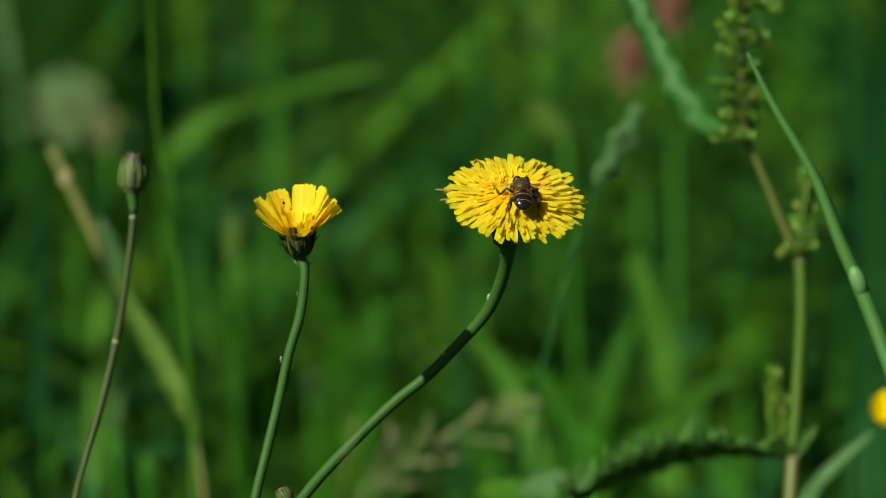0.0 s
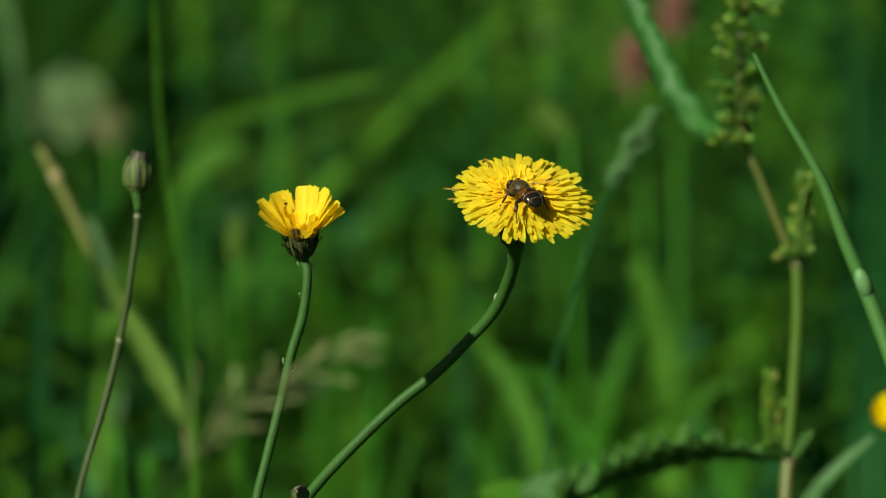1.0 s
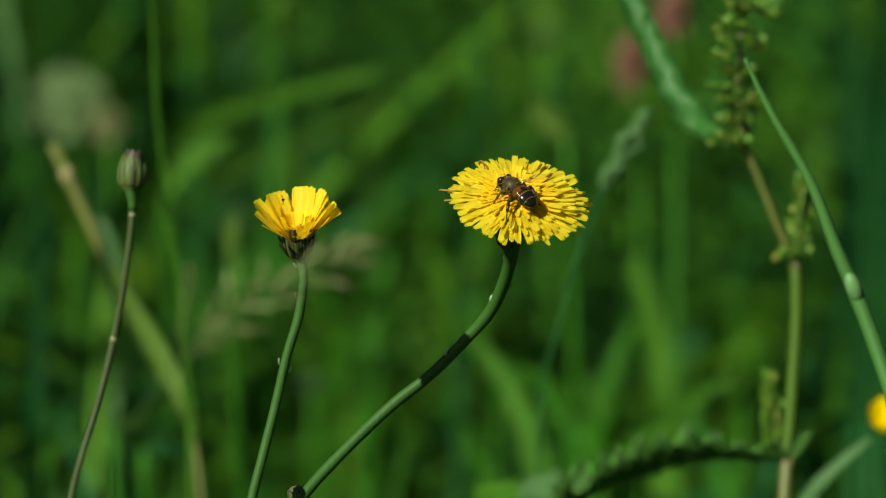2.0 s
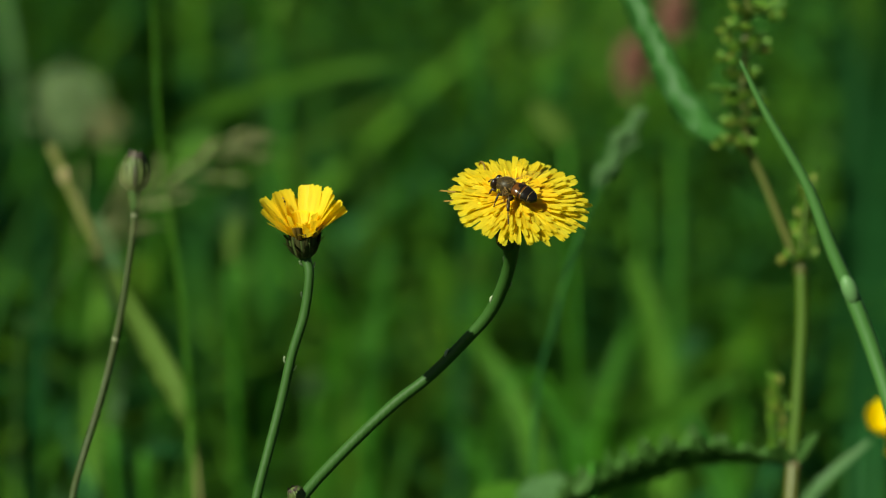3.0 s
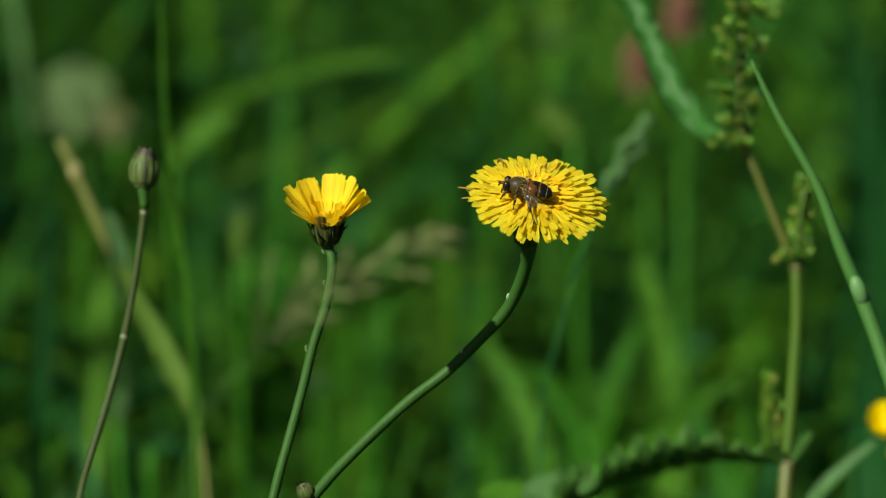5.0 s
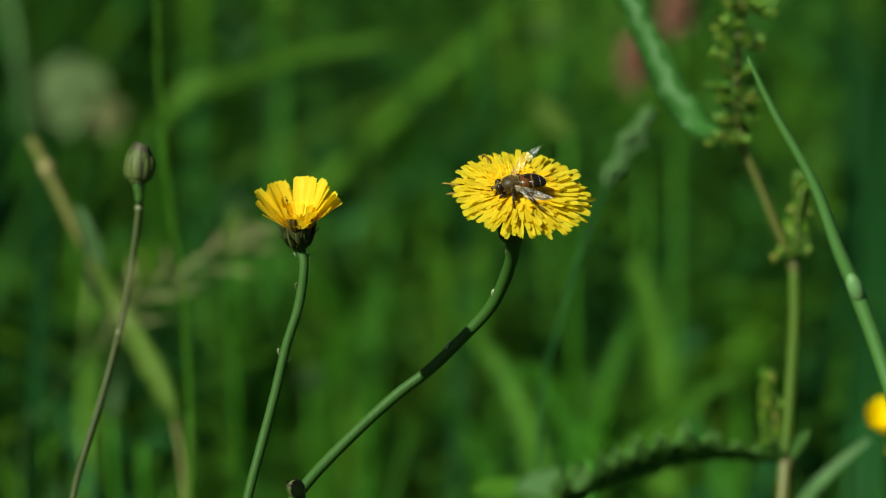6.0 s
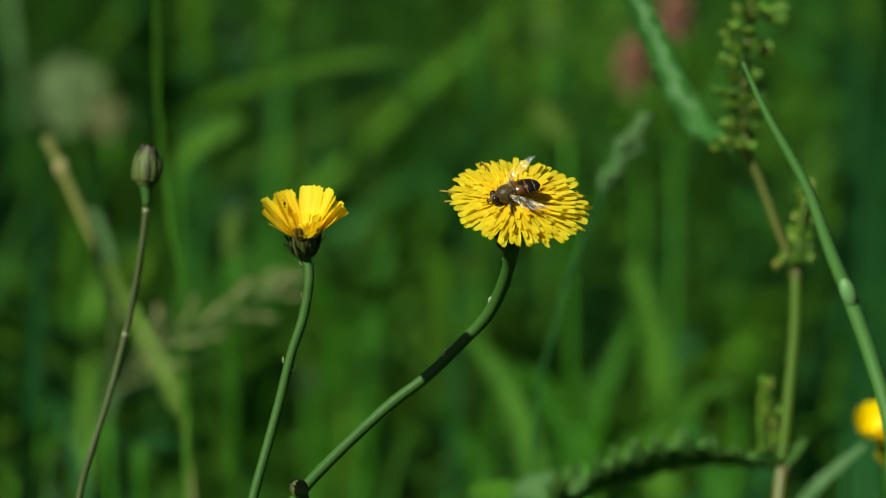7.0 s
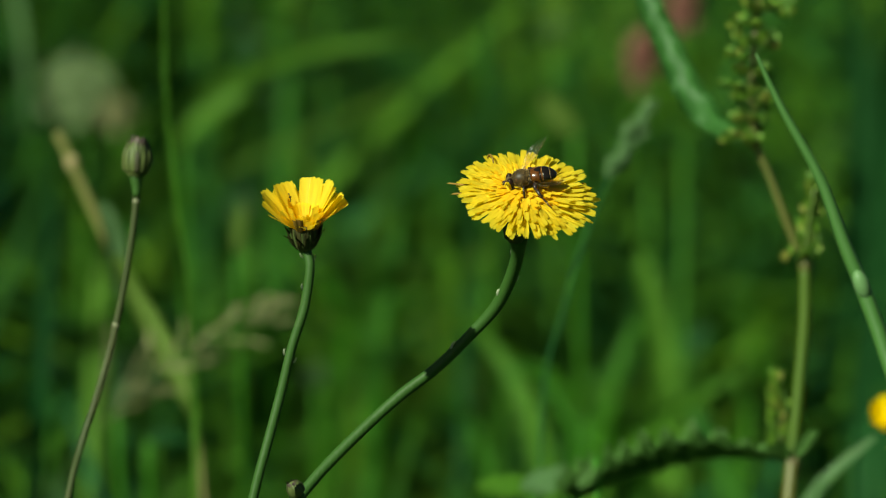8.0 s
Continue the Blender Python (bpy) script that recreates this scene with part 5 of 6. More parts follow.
broad_leaf([(0.0085, 1.6690, 0.1703), (0.0153, 1.6590, 0.1715), (0.0227, 1.6490, 0.1719)], 0.0100, "green broad leaf low in the grass", M_LIGHT_BLADE, (-0.3, -0.5, 0.8))
broad_leaf([(0.0330, 1.5707, 0.1890), (0.0359, 1.5712, 0.1922), (0.0377, 1.5719, 0.1964)], 0.0055, "curled green leaf low in the grass", M_DOCK_SHADED, (-0.4, -0.8, 0.4))
broad_leaf([(0.0305, 2.1000, 0.2180), (0.0353, 2.1000, 0.2113), (0.0419, 2.1000, 0.2046)], 0.01, "yellow-green leaf in the grass", M_LIMP, (-0.3, -0.75, 0.5))
broad_leaf([(0.0179, 2.3000, 0.1891), (0.0128, 2.3000, 0.1996), (0.0113, 2.3000, 0.2162)], 0.008, "blue-green upright leaf in the grass", M_BLUE_BLADE, (-0.3, -0.75, 0.5))
broad_leaf([(-0.0784, 1.9000, 0.1364), (-0.0853, 1.9000, 0.1387), (-0.0914, 1.9000, 0.1373)], 0.006, "blue-green leaf low in the grass", M_BLUE_BLADE, (-0.3, -0.75, 0.5))
broad_leaf([(-0.0446, 2.2000, 0.1406), (-0.0386, 2.2000, 0.1305), (-0.0287, 2.2000, 0.1224)], 0.009, "green bent leaf in the grass", M_BLADE, (-0.3, -0.75, 0.5))
broad_leaf([(-0.0981, 1.9000, 0.1566), (-0.0998, 1.9000, 0.1514), (-0.1008, 1.9000, 0.1443)], 0.0045, "pale leaf tip low in the grass", M_EAR, (-0.3, -0.75, 0.5))
broad_leaf([(0.0927, 2.2000, 0.1221), (0.0858, 2.2000, 0.1161), (0.0808, 2.2000, 0.1060)], 0.01, "blue-green leaf in the grass", M_BLUE_BLADE, (-0.3, -0.75, 0.5))
broad_leaf([(0.0173, 2.0000, 0.1382), (0.0273, 2.0000, 0.1428), (0.0372, 2.0000, 0.1364), (0.0445, 2.0000, 0.1253)], 0.006, "arching green leaf in the grass", M_BLADE, (-0.3, -0.75, 0.5))
broad_leaf([(-0.0640, 1.9500, 0.2029), (-0.0655, 1.9500, 0.1958), (-0.0662, 1.9500, 0.1869)], 0.005, "small yellow-green leaf in the grass", M_LIMP, (-0.3, -0.75, 0.5))
broad_leaf([(-0.0090, 2.3000, 0.1787), (-0.0132, 2.3000, 0.1683), (-0.0194, 2.3000, 0.1599)], 0.012, "green bent leaf in the grass", M_BLADE, (-0.3, -0.75, 0.5))


def pollen_beetle():
    t = thing("pollen_beetle", (0, 0, 0), "tiny black beetle on a yellow petal", "beetle")
    b = bmesh.new()
    ball(b, (0, 0, 0.000240), (0.000480, 0.000300, 0.000240), 12, 8)
    part("body", b, M_ABDOMEN, t)
    b = bmesh.new()
    ball(b, (0.000540, 0, 0.000240), (0.000180, 0.000210, 0.000168), 10, 6)
    part("head", b, M_LEG, t)
    for y in (1, -1):
        for x in (-0.000240, 0.000060, 0.000360):
            b = bmesh.new()
            tube(b, [Vector((x, y * 0.000240, 0.000180)), Vector((x, y * 0.000480, 0.000240)), Vector((x, y * 0.0010, 0.0))], 0.000036, 5)
            part("leg", b, M_LEG, t)
    return t


beetle = pollen_beetle()


# ---- what moves: the wind in the plants, the insects at work ----
def motions():
    walk(flower_open, [
        (0, pose(-0.05200, 1.3520, 0.00000, 0, 0.000, 0)),
        (0.5, pose(-0.05212, 1.3520, 0.00036, 0, -0.050, 0)),
        (1, pose(-0.05164, 1.3520, 0.00049, 0, 0.145, 0)),
        (1.5, pose(-0.05183, 1.3520, 0.00019, 0, 0.069, 0)),
        (1.7, pose(-0.05173, 1.3520, 0.00011, 0, 0.107, 0)),
        (2.8, pose(-0.05179, 1.3520, 0.00030, 0, 0.084, 0)),
        (3, pose(-0.05179, 1.3520, 0.00030, 0, 0.084, 0)),
        (3.5, pose(-0.05140, 1.3520, 0.00047, 0, 0.241, 0)),
        (4, pose(-0.05146, 1.3520, 0.00059, 0, 0.218, 0)),
        (4.5, pose(-0.05148, 1.3520, 0.00059, 0, 0.209, 0)),
        (4.7, pose(-0.05080, 1.3520, 0.00093, 0, 0.481, 0)),
        (5.8, pose(-0.05165, 1.3520, 0.00081, 0, 0.141, 0)),
        (6, pose(-0.05169, 1.3520, 0.00077, 0, 0.125, 0)),
        (6.5, pose(-0.05180, 1.3520, 0.00026, 0, 0.081, 0)),
        (7, pose(-0.05172, 1.3520, -0.00035, 0, 0.111, 0)),
        (7.5, pose(-0.05191, 1.3520, -0.00018, 0, 0.034, 0)),
        (8, pose(-0.05174, 1.3520, 0.00001, 0, 0.103, 0)),
    ])
    walk(flower_half, [
        (0, pose(-0.05800, 1.3380, 0.00000, 0, 0.000, 0)),
        (0.5, pose(-0.05851, 1.3380, -0.00029, 0, -0.200, 0)),
        (1, pose(-0.05800, 1.3380, -0.00032, 0, 0.001, 0)),
        (1.5, pose(-0.05781, 1.3380, 0.00010, 0, 0.074, 0)),
        (1.7, pose(-0.05806, 1.3380, -0.00068, 0, -0.023, 0)),
        (2.8, pose(-0.05798, 1.3380, -0.00051, 0, 0.007, 0)),
        (3, pose(-0.05767, 1.3380, 0.00004, 0, 0.127, 0)),
        (3.5, pose(-0.05727, 1.3380, 0.00076, 0, 0.285, 0)),
        (4, pose(-0.05747, 1.3380, 0.00037, 0, 0.209, 0)),
        (4.5, pose(-0.05705, 1.3380, 0.00138, 0, 0.373, 0)),
        (4.7, pose(-0.05639, 1.3380, 0.00249, 0, 0.631, 0)),
        (5.8, pose(-0.05760, 1.3380, 0.00044, 0, 0.158, 0)),
        (6, pose(-0.05813, 1.3380, 0.00034, 0, -0.052, 0)),
        (6.5, pose(-0.05777, 1.3380, 0.00030, 0, 0.089, 0)),
        (7, pose(-0.05753, 1.3380, -0.00116, 0, 0.183, 0)),
        (7.5, pose(-0.05778, 1.3380, -0.00074, 0, 0.085, 0)),
        (8, pose(-0.05812, 1.3380, -0.00069, 0, -0.046, 0)),
    ])
    walk(tall_bud, [
        (0, pose(-0.10000, 1.4040, 0.00000, 0, 0.000, 0)),
        (0.5, pose(-0.10061, 1.4040, -0.00005, 0, -0.026, 0)),
        (1, pose(-0.09968, 1.4040, 0.00002, 0, 0.014, 0)),
        (1.5, pose(-0.09965, 1.4040, -0.00005, 0, 0.015, 0)),
        (1.7, pose(-0.10015, 1.4040, -0.00006, 0, -0.006, 0)),
        (2.8, pose(-0.10021, 1.4040, 0.00009, 0, -0.009, 0)),
        (3, pose(-0.09993, 1.4040, 0.00003, 0, 0.003, 0)),
        (3.5, pose(-0.09956, 1.4040, -0.00021, 0, 0.019, 0)),
        (4, pose(-0.10001, 1.4040, -0.00021, 0, -0.001, 0)),
        (4.5, pose(-0.09999, 1.4040, -0.00046, 0, 0.000, 0)),
        (4.7, pose(-0.09911, 1.4040, -0.00011, 0, 0.038, 0)),
        (5.8, pose(-0.10052, 1.4040, -0.00026, 0, -0.023, 0)),
        (6, pose(-0.09931, 1.4040, -0.00010, 0, 0.029, 0)),
        (6.5, pose(-0.09874, 1.4040, -0.00025, 0, 0.054, 0)),
        (7, pose(-0.09749, 1.4040, -0.00042, 0, 0.108, 0)),
        (7.5, pose(-0.09901, 1.4040, 0.00020, 0, 0.043, 0)),
        (8, pose(-0.10101, 1.4040, 0.00045, 0, -0.043, 0)),
    ])
    walk(low_bud, [
        (0.5, pose(-0.03849, 1.3450, -0.00020, 0, -0.246, 0)),
        (1, pose(-0.03805, 1.3450, -0.00011, 0, -0.027, 0)),
        (1.5, pose(-0.03803, 1.3450, -0.00029, 0, -0.016, 0)),
        (3, pose(-0.03803, 1.3450, -0.00020, 0, -0.014, 0)),
        (3.5, pose(-0.03789, 1.3450, 0.00008, 0, 0.057, 0)),
        (4, pose(-0.03797, 1.3450, -0.00019, 0, 0.017, 0)),
        (4.5, pose(-0.03760, 1.3450, 0.00019, 0, 0.201, 0)),
        (6, pose(-0.03800, 1.3450, -0.00021, 0, -0.001, 0)),
        (6.5, pose(-0.03772, 1.3450, 0.00038, 0, 0.140, 0)),
        (7, pose(-0.03749, 1.3450, 0.00020, 0, 0.253, 0)),
        (7.5, pose(-0.03777, 1.3450, -0.00019, 0, 0.115, 0)),
        (8, pose(-0.03839, 1.3450, -0.00126, 0, -0.196, 0)),
    ])
    walk(dock, [
        (0, pose(0.09150, 1.5100, 0.00000, 0, 0.000, 0)),
        (0.5, pose(0.08810, 1.5100, -0.00036, 0, 0.581, 0)),
        (1, pose(0.08972, 1.5100, -0.00011, 0, 0.057, 0)),
        (1.5, pose(0.08892, 1.5100, -0.00017, 0, 0.371, 0)),
        (1.7, pose(0.08965, 1.5100, 0.00014, 0, 0.164, 0)),
        (2.8, pose(0.09404, 1.5100, 0.00009, 0, -0.559, 0)),
        (3, pose(0.09404, 1.5100, 0.00009, 0, -0.559, 0)),
        (3.5, pose(0.09555, 1.5100, 0.00030, 0, -1.130, 0)),
        (4, pose(0.09048, 1.5100, 0.00046, 0, 0.076, 0)),
        (4.5, pose(0.08920, 1.5100, 0.00042, 0, 0.455, 0)),
        (4.7, pose(0.09001, 1.5100, 0.00028, 0, -0.505, 0)),
        (5.8, pose(0.09220, 1.5100, 0.00033, 0, -0.294, 0)),
        (6, pose(0.09329, 1.5100, 0.00010, 0, -0.842, 0)),
        (6.5, pose(0.09183, 1.5100, -0.00035, 0, -0.407, 0)),
        (7, pose(0.08873, 1.5100, -0.00061, 0, 0.485, 0)),
        (7.5, pose(0.09024, 1.5100, -0.00032, 0, 0.133, 0)),
        (8, pose(0.08998, 1.5100, -0.00028, 0, 0.224, 0)),
    ])
    walk(culm, [
        (0, pose(0.12800, 1.4200, 0.00000, 0, 0.000, 0)),
        (0.5, pose(0.12763, 1.4200, -0.00020, 0, -0.165, 0)),
        (1, pose(0.12821, 1.4200, 0.00019, 0, 0.094, 0)),
        (1.5, pose(0.12797, 1.4200, -0.00017, 0, -0.015, 0)),
        (3, pose(0.12800, 1.4200, -0.00006, 0, -0.420, 0)),
        (3.5, pose(0.12784, 1.4200, -0.00008, 0, -0.072, 0)),
        (4, pose(0.12760, 1.4200, -0.00039, 0, -0.175, 0)),
        (4.5, pose(0.12758, 1.4200, -0.00034, 0, -0.185, 0)),
        (6, pose(0.12880, 1.4200, -0.00012, 0, -0.350, 0)),
        (6.5, pose(0.12780, 1.4200, -0.00019, 0, -0.088, 0)),
        (7, pose(0.12740, 1.4200, -0.00019, 0, -0.266, 0)),
        (7.5, pose(0.12739, 1.4200, 0.00009, 0, -0.268, 0)),
        (8, pose(0.12777, 1.4200, 0.00011, 0, -0.103, 0)),
    ])
    walk(ear, [
        (0, pose(0.02800, 1.6000, 0.00000, 0, 0.000, 0)),
        (0.5, pose(0.02842, 1.6000, -0.00035, 0, 0.187, 0)),
        (1, pose(0.02888, 1.6000, 0.00001, 0, 0.396, 0)),
        (1.5, pose(0.02878, 1.6000, -0.00056, 0, 0.351, 0)),
        (3, pose(0.02793, 1.6000, 0.00058, 0, -0.030, 0)),
        (3.5, pose(0.02824, 1.6000, -0.00015, 0, 0.108, 0)),
        (4, pose(0.02853, 1.6000, -0.00043, 0, 0.238, 0)),
        (4.5, pose(0.02780, 1.6000, -0.00189, 0, -0.089, 0)),
        (6, pose(0.02851, 1.6000, -0.00028, 0, 0.228, 0)),
        (6.5, pose(0.02843, 1.6000, -0.00069, 0, 0.196, 0)),
        (7, pose(0.02834, 1.6000, -0.00074, 0, 0.151, 0)),
        (7.5, pose(0.02818, 1.6000, 0.00031, 0, 0.083, 0)),
        (8, pose(0.02817, 1.6000, 0.00124, 0, 0.075, 0)),
    ])
    walk(cup, [
        (0, pose(0.15500, 1.6000, 0.00000, 0, 0.000, 0)),
        (0.5, pose(0.15475, 1.6000, 0.00022, 0, -0.145, 0)),
        (1, pose(0.15493, 1.6000, 0.00012, 0, -0.040, 0)),
        (1.5, pose(0.15485, 1.6000, -0.00007, 0, -0.084, 0)),
        (1.7, pose(0.15505, 1.6000, -0.00016, 0, 0.027, 0)),
        (2.8, pose(0.15474, 1.6000, 0.00001, 0, -0.148, 0)),
        (3, pose(0.15469, 1.6000, 0.00003, 0, -0.176, 0)),
        (3.5, pose(0.15465, 1.6000, -0.00036, 0, -0.202, 0)),
        (4, pose(0.15452, 1.6000, -0.00024, 0, -0.275, 0)),
        (4.5, pose(0.15420, 1.6000, -0.00049, 0, -0.456, 0)),
        (4.7, pose(0.15435, 1.6000, -0.00040, 0, -0.373, 0)),
        (5.8, pose(0.15450, 1.6000, -0.00006, 0, -0.284, 0)),
        (6, pose(0.15474, 1.6000, 0.00013, 0, -0.146, 0)),
        (6.5, pose(0.15445, 1.6000, 0.00034, 0, -0.315, 0)),
        (7, pose(0.15410, 1.6000, 0.00039, 0, -0.510, 0)),
        (7.5, pose(0.15423, 1.6000, 0.00018, 0, -0.436, 0)),
        (8, pose(0.15463, 1.6000, 0.00014, 0, -0.209, 0)),
    ])
    walk(nodding, [
        (0, pose(-0.04837, 1.0700, -0.01814, 0, 1.039, 0)),
        (0.3, pose(-0.05039, 1.0700, -0.00504, 0, 0.462, 0)),
        (0.6, pose(-0.06530, 1.0700, -0.00151, 0, -3.811, 0)),
        (0.9, pose(-0.06248, 1.0700, -0.00716, 0, -3.003, 0)),
        (1.2, pose(-0.05523, 1.0700, -0.01078, 0, -0.924, 0)),
        (1.5, pose(-0.06329, 1.0700, -0.00464, 0, -3.234, 0)),
        (1.7, pose(-0.06651, 1.0700, -0.00181, 0, -4.158, 0)),
        (2.1, pose(-0.05684, 1.0700, 0.00968, 0, -1.386, 0)),
        (2.4, pose(-0.05442, 1.0700, -0.00242, 0, -0.693, 0)),
        (2.8, pose(-0.05966, 1.0700, 0.02258, 0, -2.194, 0)),
        (3.0, pose(-0.06692, 1.0700, 0.02620, 0, -4.273, 0)),
        (3.2, pose(-0.06047, 1.0700, 0.01603, 0, -2.425, 0)),
        (3.4, pose(-0.05160, 1.0700, 0.00282, 0, 0.115, 0)),
        (3.6, pose(-0.05240, 1.0700, 0.00171, 0, -0.115, 0)),
        (3.8, pose(-0.05805, 1.0700, 0.01663, 0, -1.732, 0)),
        (4.0, pose(-0.05845, 1.0700, 0.02288, 0, -1.848, 0)),
        (4.2, pose(-0.05482, 1.0700, 0.02106, 0, -0.808, 0)),
        (4.4, pose(-0.05603, 1.0700, 0.01986, 0, -1.155, 0)),
        (4.6, pose(-0.05724, 1.0700, 0.02227, 0, -1.501, 0)),
        (4.7, pose(-0.05845, 1.0700, 0.02288, 0, -1.848, 0)),
        (5.1, pose(-0.05361, 1.0700, 0.00685, 0, -0.462, 0)),
        (5.4, pose(-0.05805, 1.0700, 0.00393, 0, -1.732, 0)),
        (5.8, pose(-0.06450, 1.0700, 0.01048, 0, -3.580, 0)),
        (6.0, pose(-0.06651, 1.0700, 0.00816, 0, -4.158, 0)),
        (6.2, pose(-0.05845, 1.0700, 0.00383, 0, -1.848, 0)),
        (6.4, pose(-0.04998, 1.0700, 0.00323, 0, 0.577, 0)),
        (6.6, pose(-0.05442, 1.0700, 0.00847, 0, -0.693, 0)),
        (6.8, pose(-0.05523, 1.0700, 0.01189, 0, -0.924, 0)),
        (7.0, pose(-0.06450, 1.0700, 0.00050, 0, -3.580, 0)),
        (7.2, pose(-0.06289, 1.0700, -0.00544, 0, -3.118, 0)),
        (7.4, pose(-0.06248, 1.0700, -0.00443, 0, -3.003, 0)),
        (7.6, pose(-0.06651, 1.0700, 0.00181, 0, -4.158, 0)),
        (8.0, pose(-0.06571, 1.0700, -0.00524, 0, -3.927, 0)),
    ])
    walk(dry, [
        (0, pose(-0.09300, 1.7050, 0.00000, 0, 0.000, 0)),
        (0.5, pose(-0.09300, 1.7050, 0.00000, 0, 0.350, 0)),
        (1, pose(-0.09300, 1.7050, 0.00000, 0, -0.900, 0)),
        (1.5, pose(-0.09300, 1.7050, 0.00000, 0, 0.088, 0)),
        (3, pose(-0.09300, 1.7050, 0.00000, 0, -0.175, 0)),
        (3.5, pose(-0.09300, 1.7050, 0.00000, 0, 0.175, 0)),
        (4, pose(-0.09300, 1.7050, 0.00000, 0, -0.146, 0)),
        (4.5, pose(-0.09300, 1.7050, 0.00000, 0, 0.117, 0)),
        (5.8, pose(-0.09300, 1.7050, 0.00000, 0, -0.900, 0)),
        (6, pose(-0.09300, 1.7050, 0.00000, 0, -1.500, 0)),
        (6.5, pose(-0.09300, 1.7050, 0.00000, 0, 0.146, 0)),
        (7, pose(-0.09300, 1.7050, 0.00000, 0, -0.409, 0)),
        (7.5, pose(-0.09300, 1.7050, 0.00000, 0, 0.058, 0)),
        (8, pose(-0.09300, 1.7050, 0.00000, 0, -0.234, 0)),
    ])
    walk(swaying, [
        (0, pose(-0.09645, 2.1900, 0.00200, 0, 0, 0)),
        (0.5, pose(-0.09545, 2.1900, -0.00200, 0, 0, 0)),
        (1, pose(-0.09645, 2.1900, -0.00900, 0, 1, 0)),
        (1.5, pose(-0.09545, 2.1900, -0.01470, 0, 1.5, 0)),
        (1.7, pose(-0.09645, 2.1900, -0.01200, 0, 1, 0)),
        (2.8, pose(-0.09945, 2.1900, -0.00600, 0, 0, 0)),
        (3, pose(-0.10045, 2.1900, -0.00700, 0, 0, 0)),
        (3.5, pose(-0.10045, 2.1900, 0.00980, 0, -1, 0)),
        (4, pose(-0.09845, 2.1900, 0.00400, 0, 0, 0)),
        (4.5, pose(-0.09645, 2.1900, 0.00000, 0, 0, 0)),
        (4.7, pose(-0.09645, 2.1900, -0.00200, 0, 0, 0)),
        (5.8, pose(-0.09745, 2.1900, 0.01100, 0, -1, 0)),
        (6, pose(-0.09845, 2.1900, 0.01180, 0, -1, 0)),
        (6.5, pose(-0.09645, 2.1900, 0.00300, 0, 0, 0)),
        (7, pose(-0.09445, 2.1900, -0.00300, 0, 0.5, 0)),
        (7.5, pose(-0.09445, 2.1900, 0.00200, 0, 0, 0)),
        (8, pose(-0.09345, 2.1900, 0.00500, 0, 0, 0)),
    ])
    walk(arch, [
        (0, pose(-0.12020, 2.1199, -0.00200, 0, 0, 0)),
        (1, pose(-0.12020, 2.1199, -0.00300, 0, 1.0, 0)),
        (1.5, pose(-0.12020, 2.1199, -0.00400, 0, 1.5, 0)),
        (1.7, pose(-0.12020, 2.1199, -0.00300, 0, 1.2, 0)),
        (2.8, pose(-0.12020, 2.1199, 0.00000, 0, 0.3, 0)),
        (3.5, pose(-0.12020, 2.1199, 0.00300, 0, -0.3, 0)),
        (4.5, pose(-0.12020, 2.1199, 0.00100, 0, 0, 0)),
        (5.8, pose(-0.12020, 2.1199, 0.00500, 0, -1, 0)),
        (6, pose(-0.12020, 2.1199, 0.00500, 0, -1, 0)),
        (7, pose(-0.12020, 2.1199, 0.00200, 0, -0.3, 0)),
        (8, pose(-0.12020, 2.1199, 0.00400, 0, -1, 0)),
    ])
    walk(fly, [
        (0, pose(0.01747, 1.37947, 0.29141, 6.1, -21.3, 92.4)),
        (0.5, pose(0.01654, 1.37978, 0.29207, 5.1, -18.5, 94.5)),
        (1, pose(0.01751, 1.37884, 0.29155, -8.0, -15.0, 121.7)),
        (1.5, pose(0.01726, 1.37915, 0.29146, -12.8, -13.2, 131.8)),
        (1.7, pose(0.01686, 1.38021, 0.29199, -11.5, -21.0, 129.6)),
        (2.8, pose(0.01553, 1.38016, 0.29235, -18.8, -16.6, 146.9)),
        (3, pose(0.01538, 1.38081, 0.29272, -20.1, -14.3, 150.4)),
        (3.5, pose(0.01646, 1.38051, 0.29256, -23.4, -5.6, 159.3)),
        (4, pose(0.01565, 1.38036, 0.29272, -22.1, -15.1, 156.5)),
        (4.5, pose(0.01507, 1.38114, 0.29322, -24.8, -11.1, 165.6)),
        (4.7, pose(0.01680, 1.38012, 0.29275, -25.6, -12.0, 169.1)),
        (5.8, pose(0.01579, 1.38073, 0.29312, -28.8, 7.1, 182.5)),
        (6, pose(0.01679, 1.38071, 0.29292, -29.2, 10.8, 181.7)),
        (6.5, pose(0.01617, 1.38119, 0.29276, -29.6, 14.3, 180.1)),
        (7, pose(0.01642, 1.38098, 0.29200, -31.1, 21.3, 184.5)),
        (7.5, pose(0.01535, 1.38038, 0.29202, -29.3, 11.7, 181.3)),
        (8, pose(0.01808, 1.38338, 0.29340, -29.4, 14.2, 177.3)),
    ])
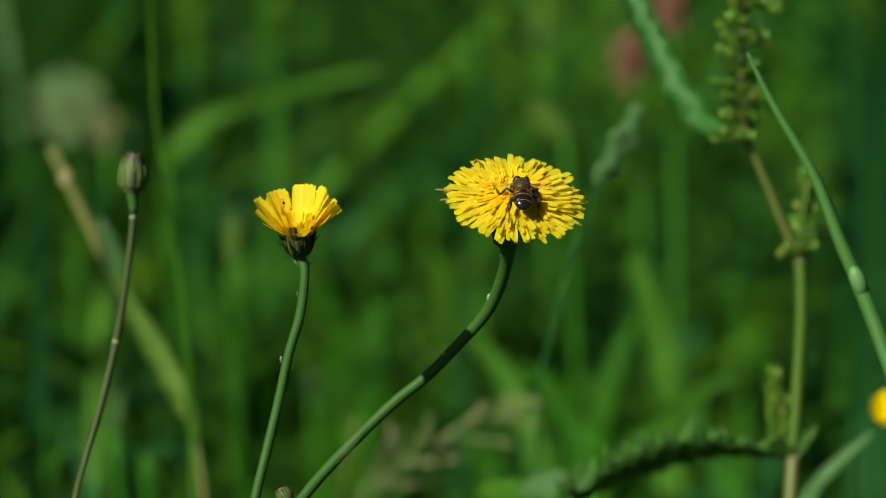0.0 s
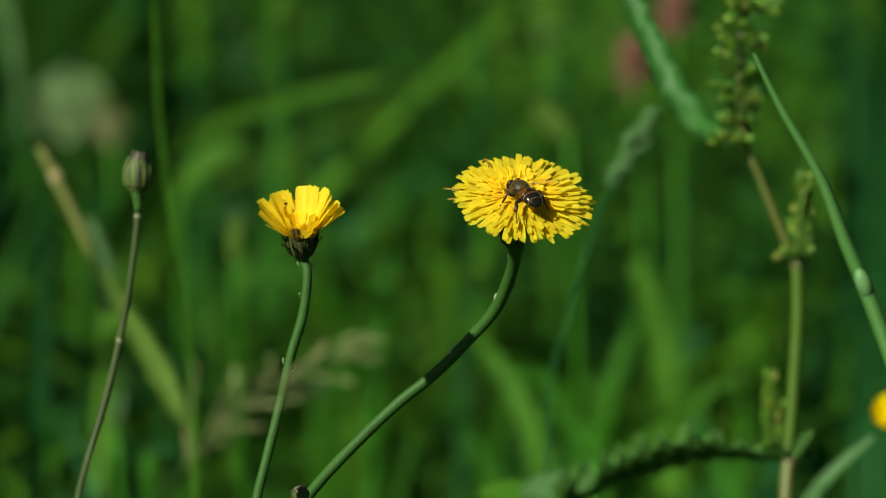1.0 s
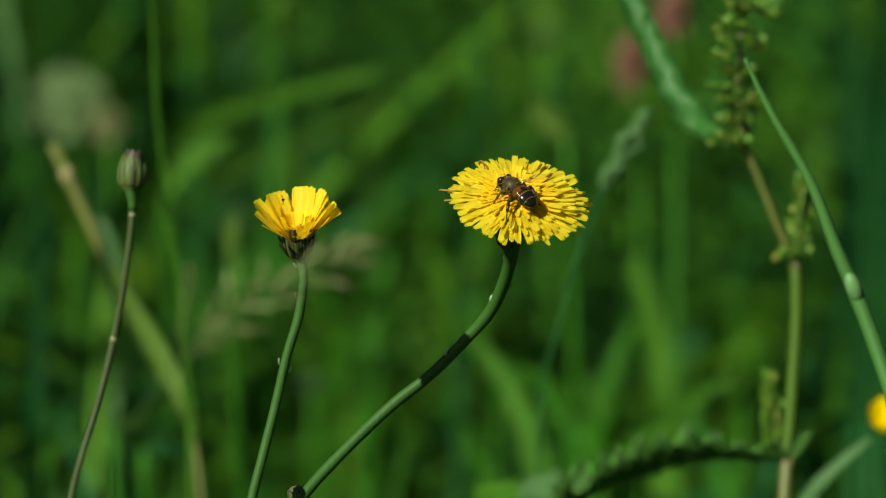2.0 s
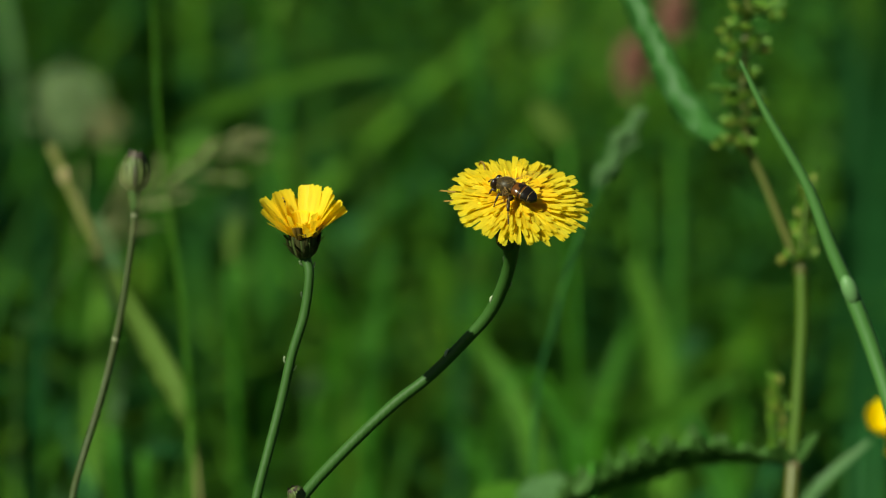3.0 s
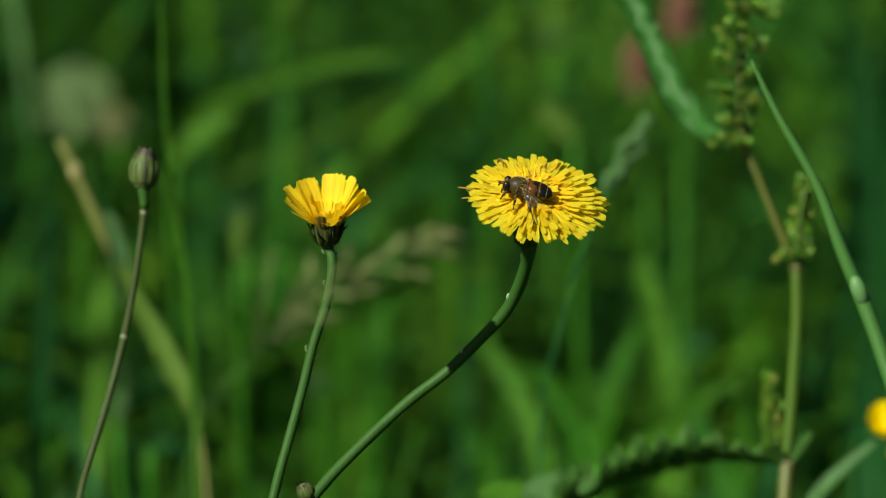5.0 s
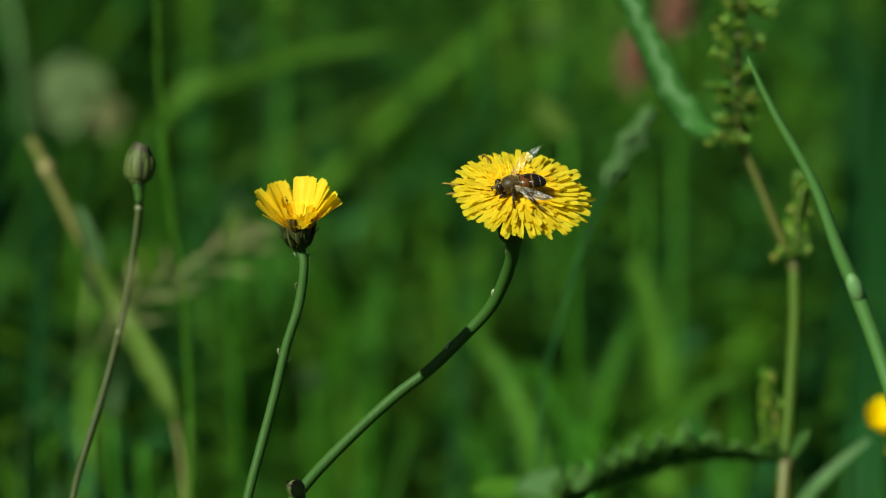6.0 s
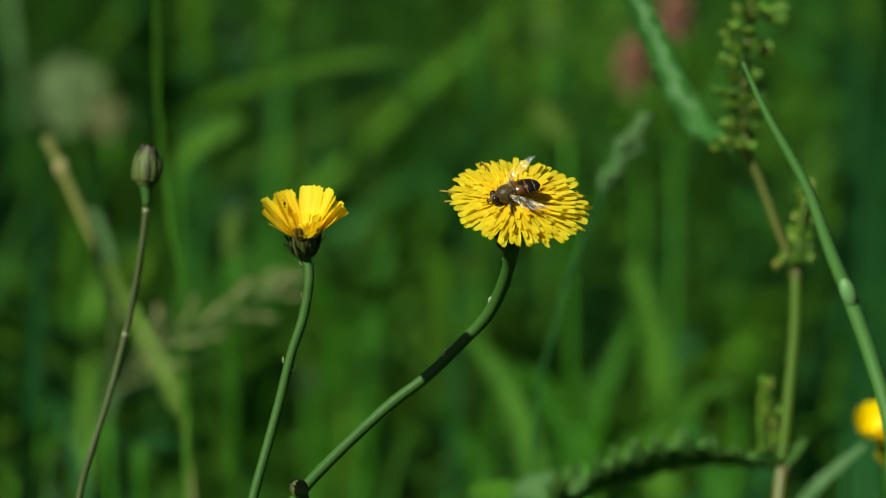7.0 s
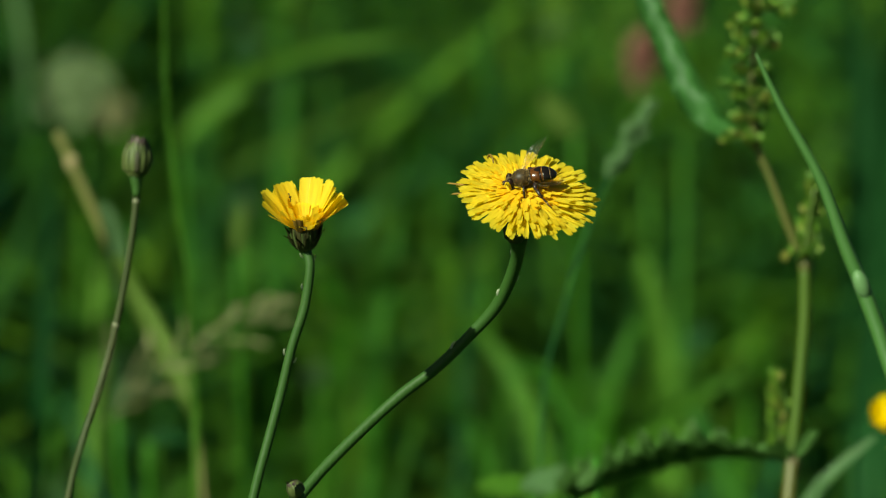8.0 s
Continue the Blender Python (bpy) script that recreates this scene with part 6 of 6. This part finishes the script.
    walk(fly_wings[0], [
        (0, pose(0.0013, 0.0015, 0.0040, 0.0, 3.0, -66.0)),
        (1.0, pose(0.0013, 0.0015, 0.0040, 0.0, 3.0, -62.0)),
        (1.7, pose(0.0013, 0.0015, 0.0040, -5.0, 3.0, -58.0)),
        (2.8, pose(0.0013, 0.0015, 0.0040, -10.0, 2.0, -55.0)),
        (3.5, pose(0.0013, 0.0015, 0.0040, -15.0, 0.0, -50.0)),
        (4.7, pose(0.0013, 0.0015, 0.0040, -20.0, 0.0, -46.0)),
        (5.8, pose(0.0013, 0.0015, 0.0040, -29.8, -6.4, -31.0)),
        (6, pose(0.0013, 0.0015, 0.0040, -27.7, -9.4, -32.4)),
        (6.5, pose(0.0013, 0.0015, 0.0040, -25.5, -12.5, -33.2)),
        (7, pose(0.0013, 0.0015, 0.0040, -20.7, -13.9, -41.5)),
        (7.5, pose(0.0013, 0.0015, 0.0040, -27.1, -10.2, -32.7)),
        (8, pose(0.0013, 0.0015, 0.0040, -40.8, -17.6, -0.2)),
    ])
    walk(fly_wings[1], [
        (0, pose(0.0013, -0.0015, 0.0040, 0, 3.0, 66.0)),
        (1.7, pose(0.0013, -0.0015, 0.0040, 0, 5.0, 64.0)),
        (2.8, pose(0.0013, -0.0015, 0.0040, 0, 4.0, 54.0)),
        (3.5, pose(0.0013, -0.0015, 0.0040, 0, 3.0, 46.0)),
        (4.7, pose(0.0013, -0.0015, 0.0040, 5, 5.0, 40.0)),
        (5.8, pose(0.0013, -0.0015, 0.0040, -18.9, 24.4, 30.4)),
        (6, pose(0.0013, -0.0015, 0.0040, -20.5, 21.1, 28.7)),
        (6.5, pose(0.0013, -0.0015, 0.0040, -22.3, 17.7, 27.7)),
        (7, pose(0.0013, -0.0015, 0.0040, -21.3, 12.9, 20.8)),
        (7.5, pose(0.0013, -0.0015, 0.0040, -21.0, 20.2, 28.3)),
        (8, pose(0.0013, -0.0015, 0.0040, -20.6, 35.3, 21.1)),
    ])
    walk(fly_leg, [
        (0.0, pose(-0.0010, 0.0014, 0.0019, 0, 0, 0)), (1.0, pose(-0.0010, 0.0014, 0.0019, 0, 0, -25)), (1.7, pose(-0.0010, 0.0014, 0.0019, 0, 0, -35)), (3.0, pose(-0.0010, 0.0014, 0.0019, 0, 0, -52)),
        (4.7, pose(-0.0010, 0.0014, 0.0019, 0, 0, -58)), (5.8, pose(-0.0010, 0.0014, 0.0019, 0, 0, -45)), (7.5, pose(-0.0010, 0.0014, 0.0019, 0, 0, -45)), (8.0, pose(-0.0010, 0.0014, 0.0019, 0, 0, -58)),
    ])
    walk(beetle, [
        (0, pose(-0.03467, 1.36910, 0.29383, 75, 0, 70)),
        (1, pose(-0.03487, 1.36912, 0.29364, 75, 0, 60)),
        (1.5, pose(-0.03494, 1.36917, 0.29436, 75, 0, 60)),
        (3.5, pose(-0.03467, 1.36904, 0.29417, 75, 0, 100)),
        (4.5, pose(-0.03467, 1.36899, 0.29451, 75, 0, 120)),
        (6.5, pose(-0.03447, 1.36887, 0.29264, 75, 0, 70)),
        (8, pose(-0.03513, 1.36905, 0.29281, 75, 0, 80)),
    ])


motions()
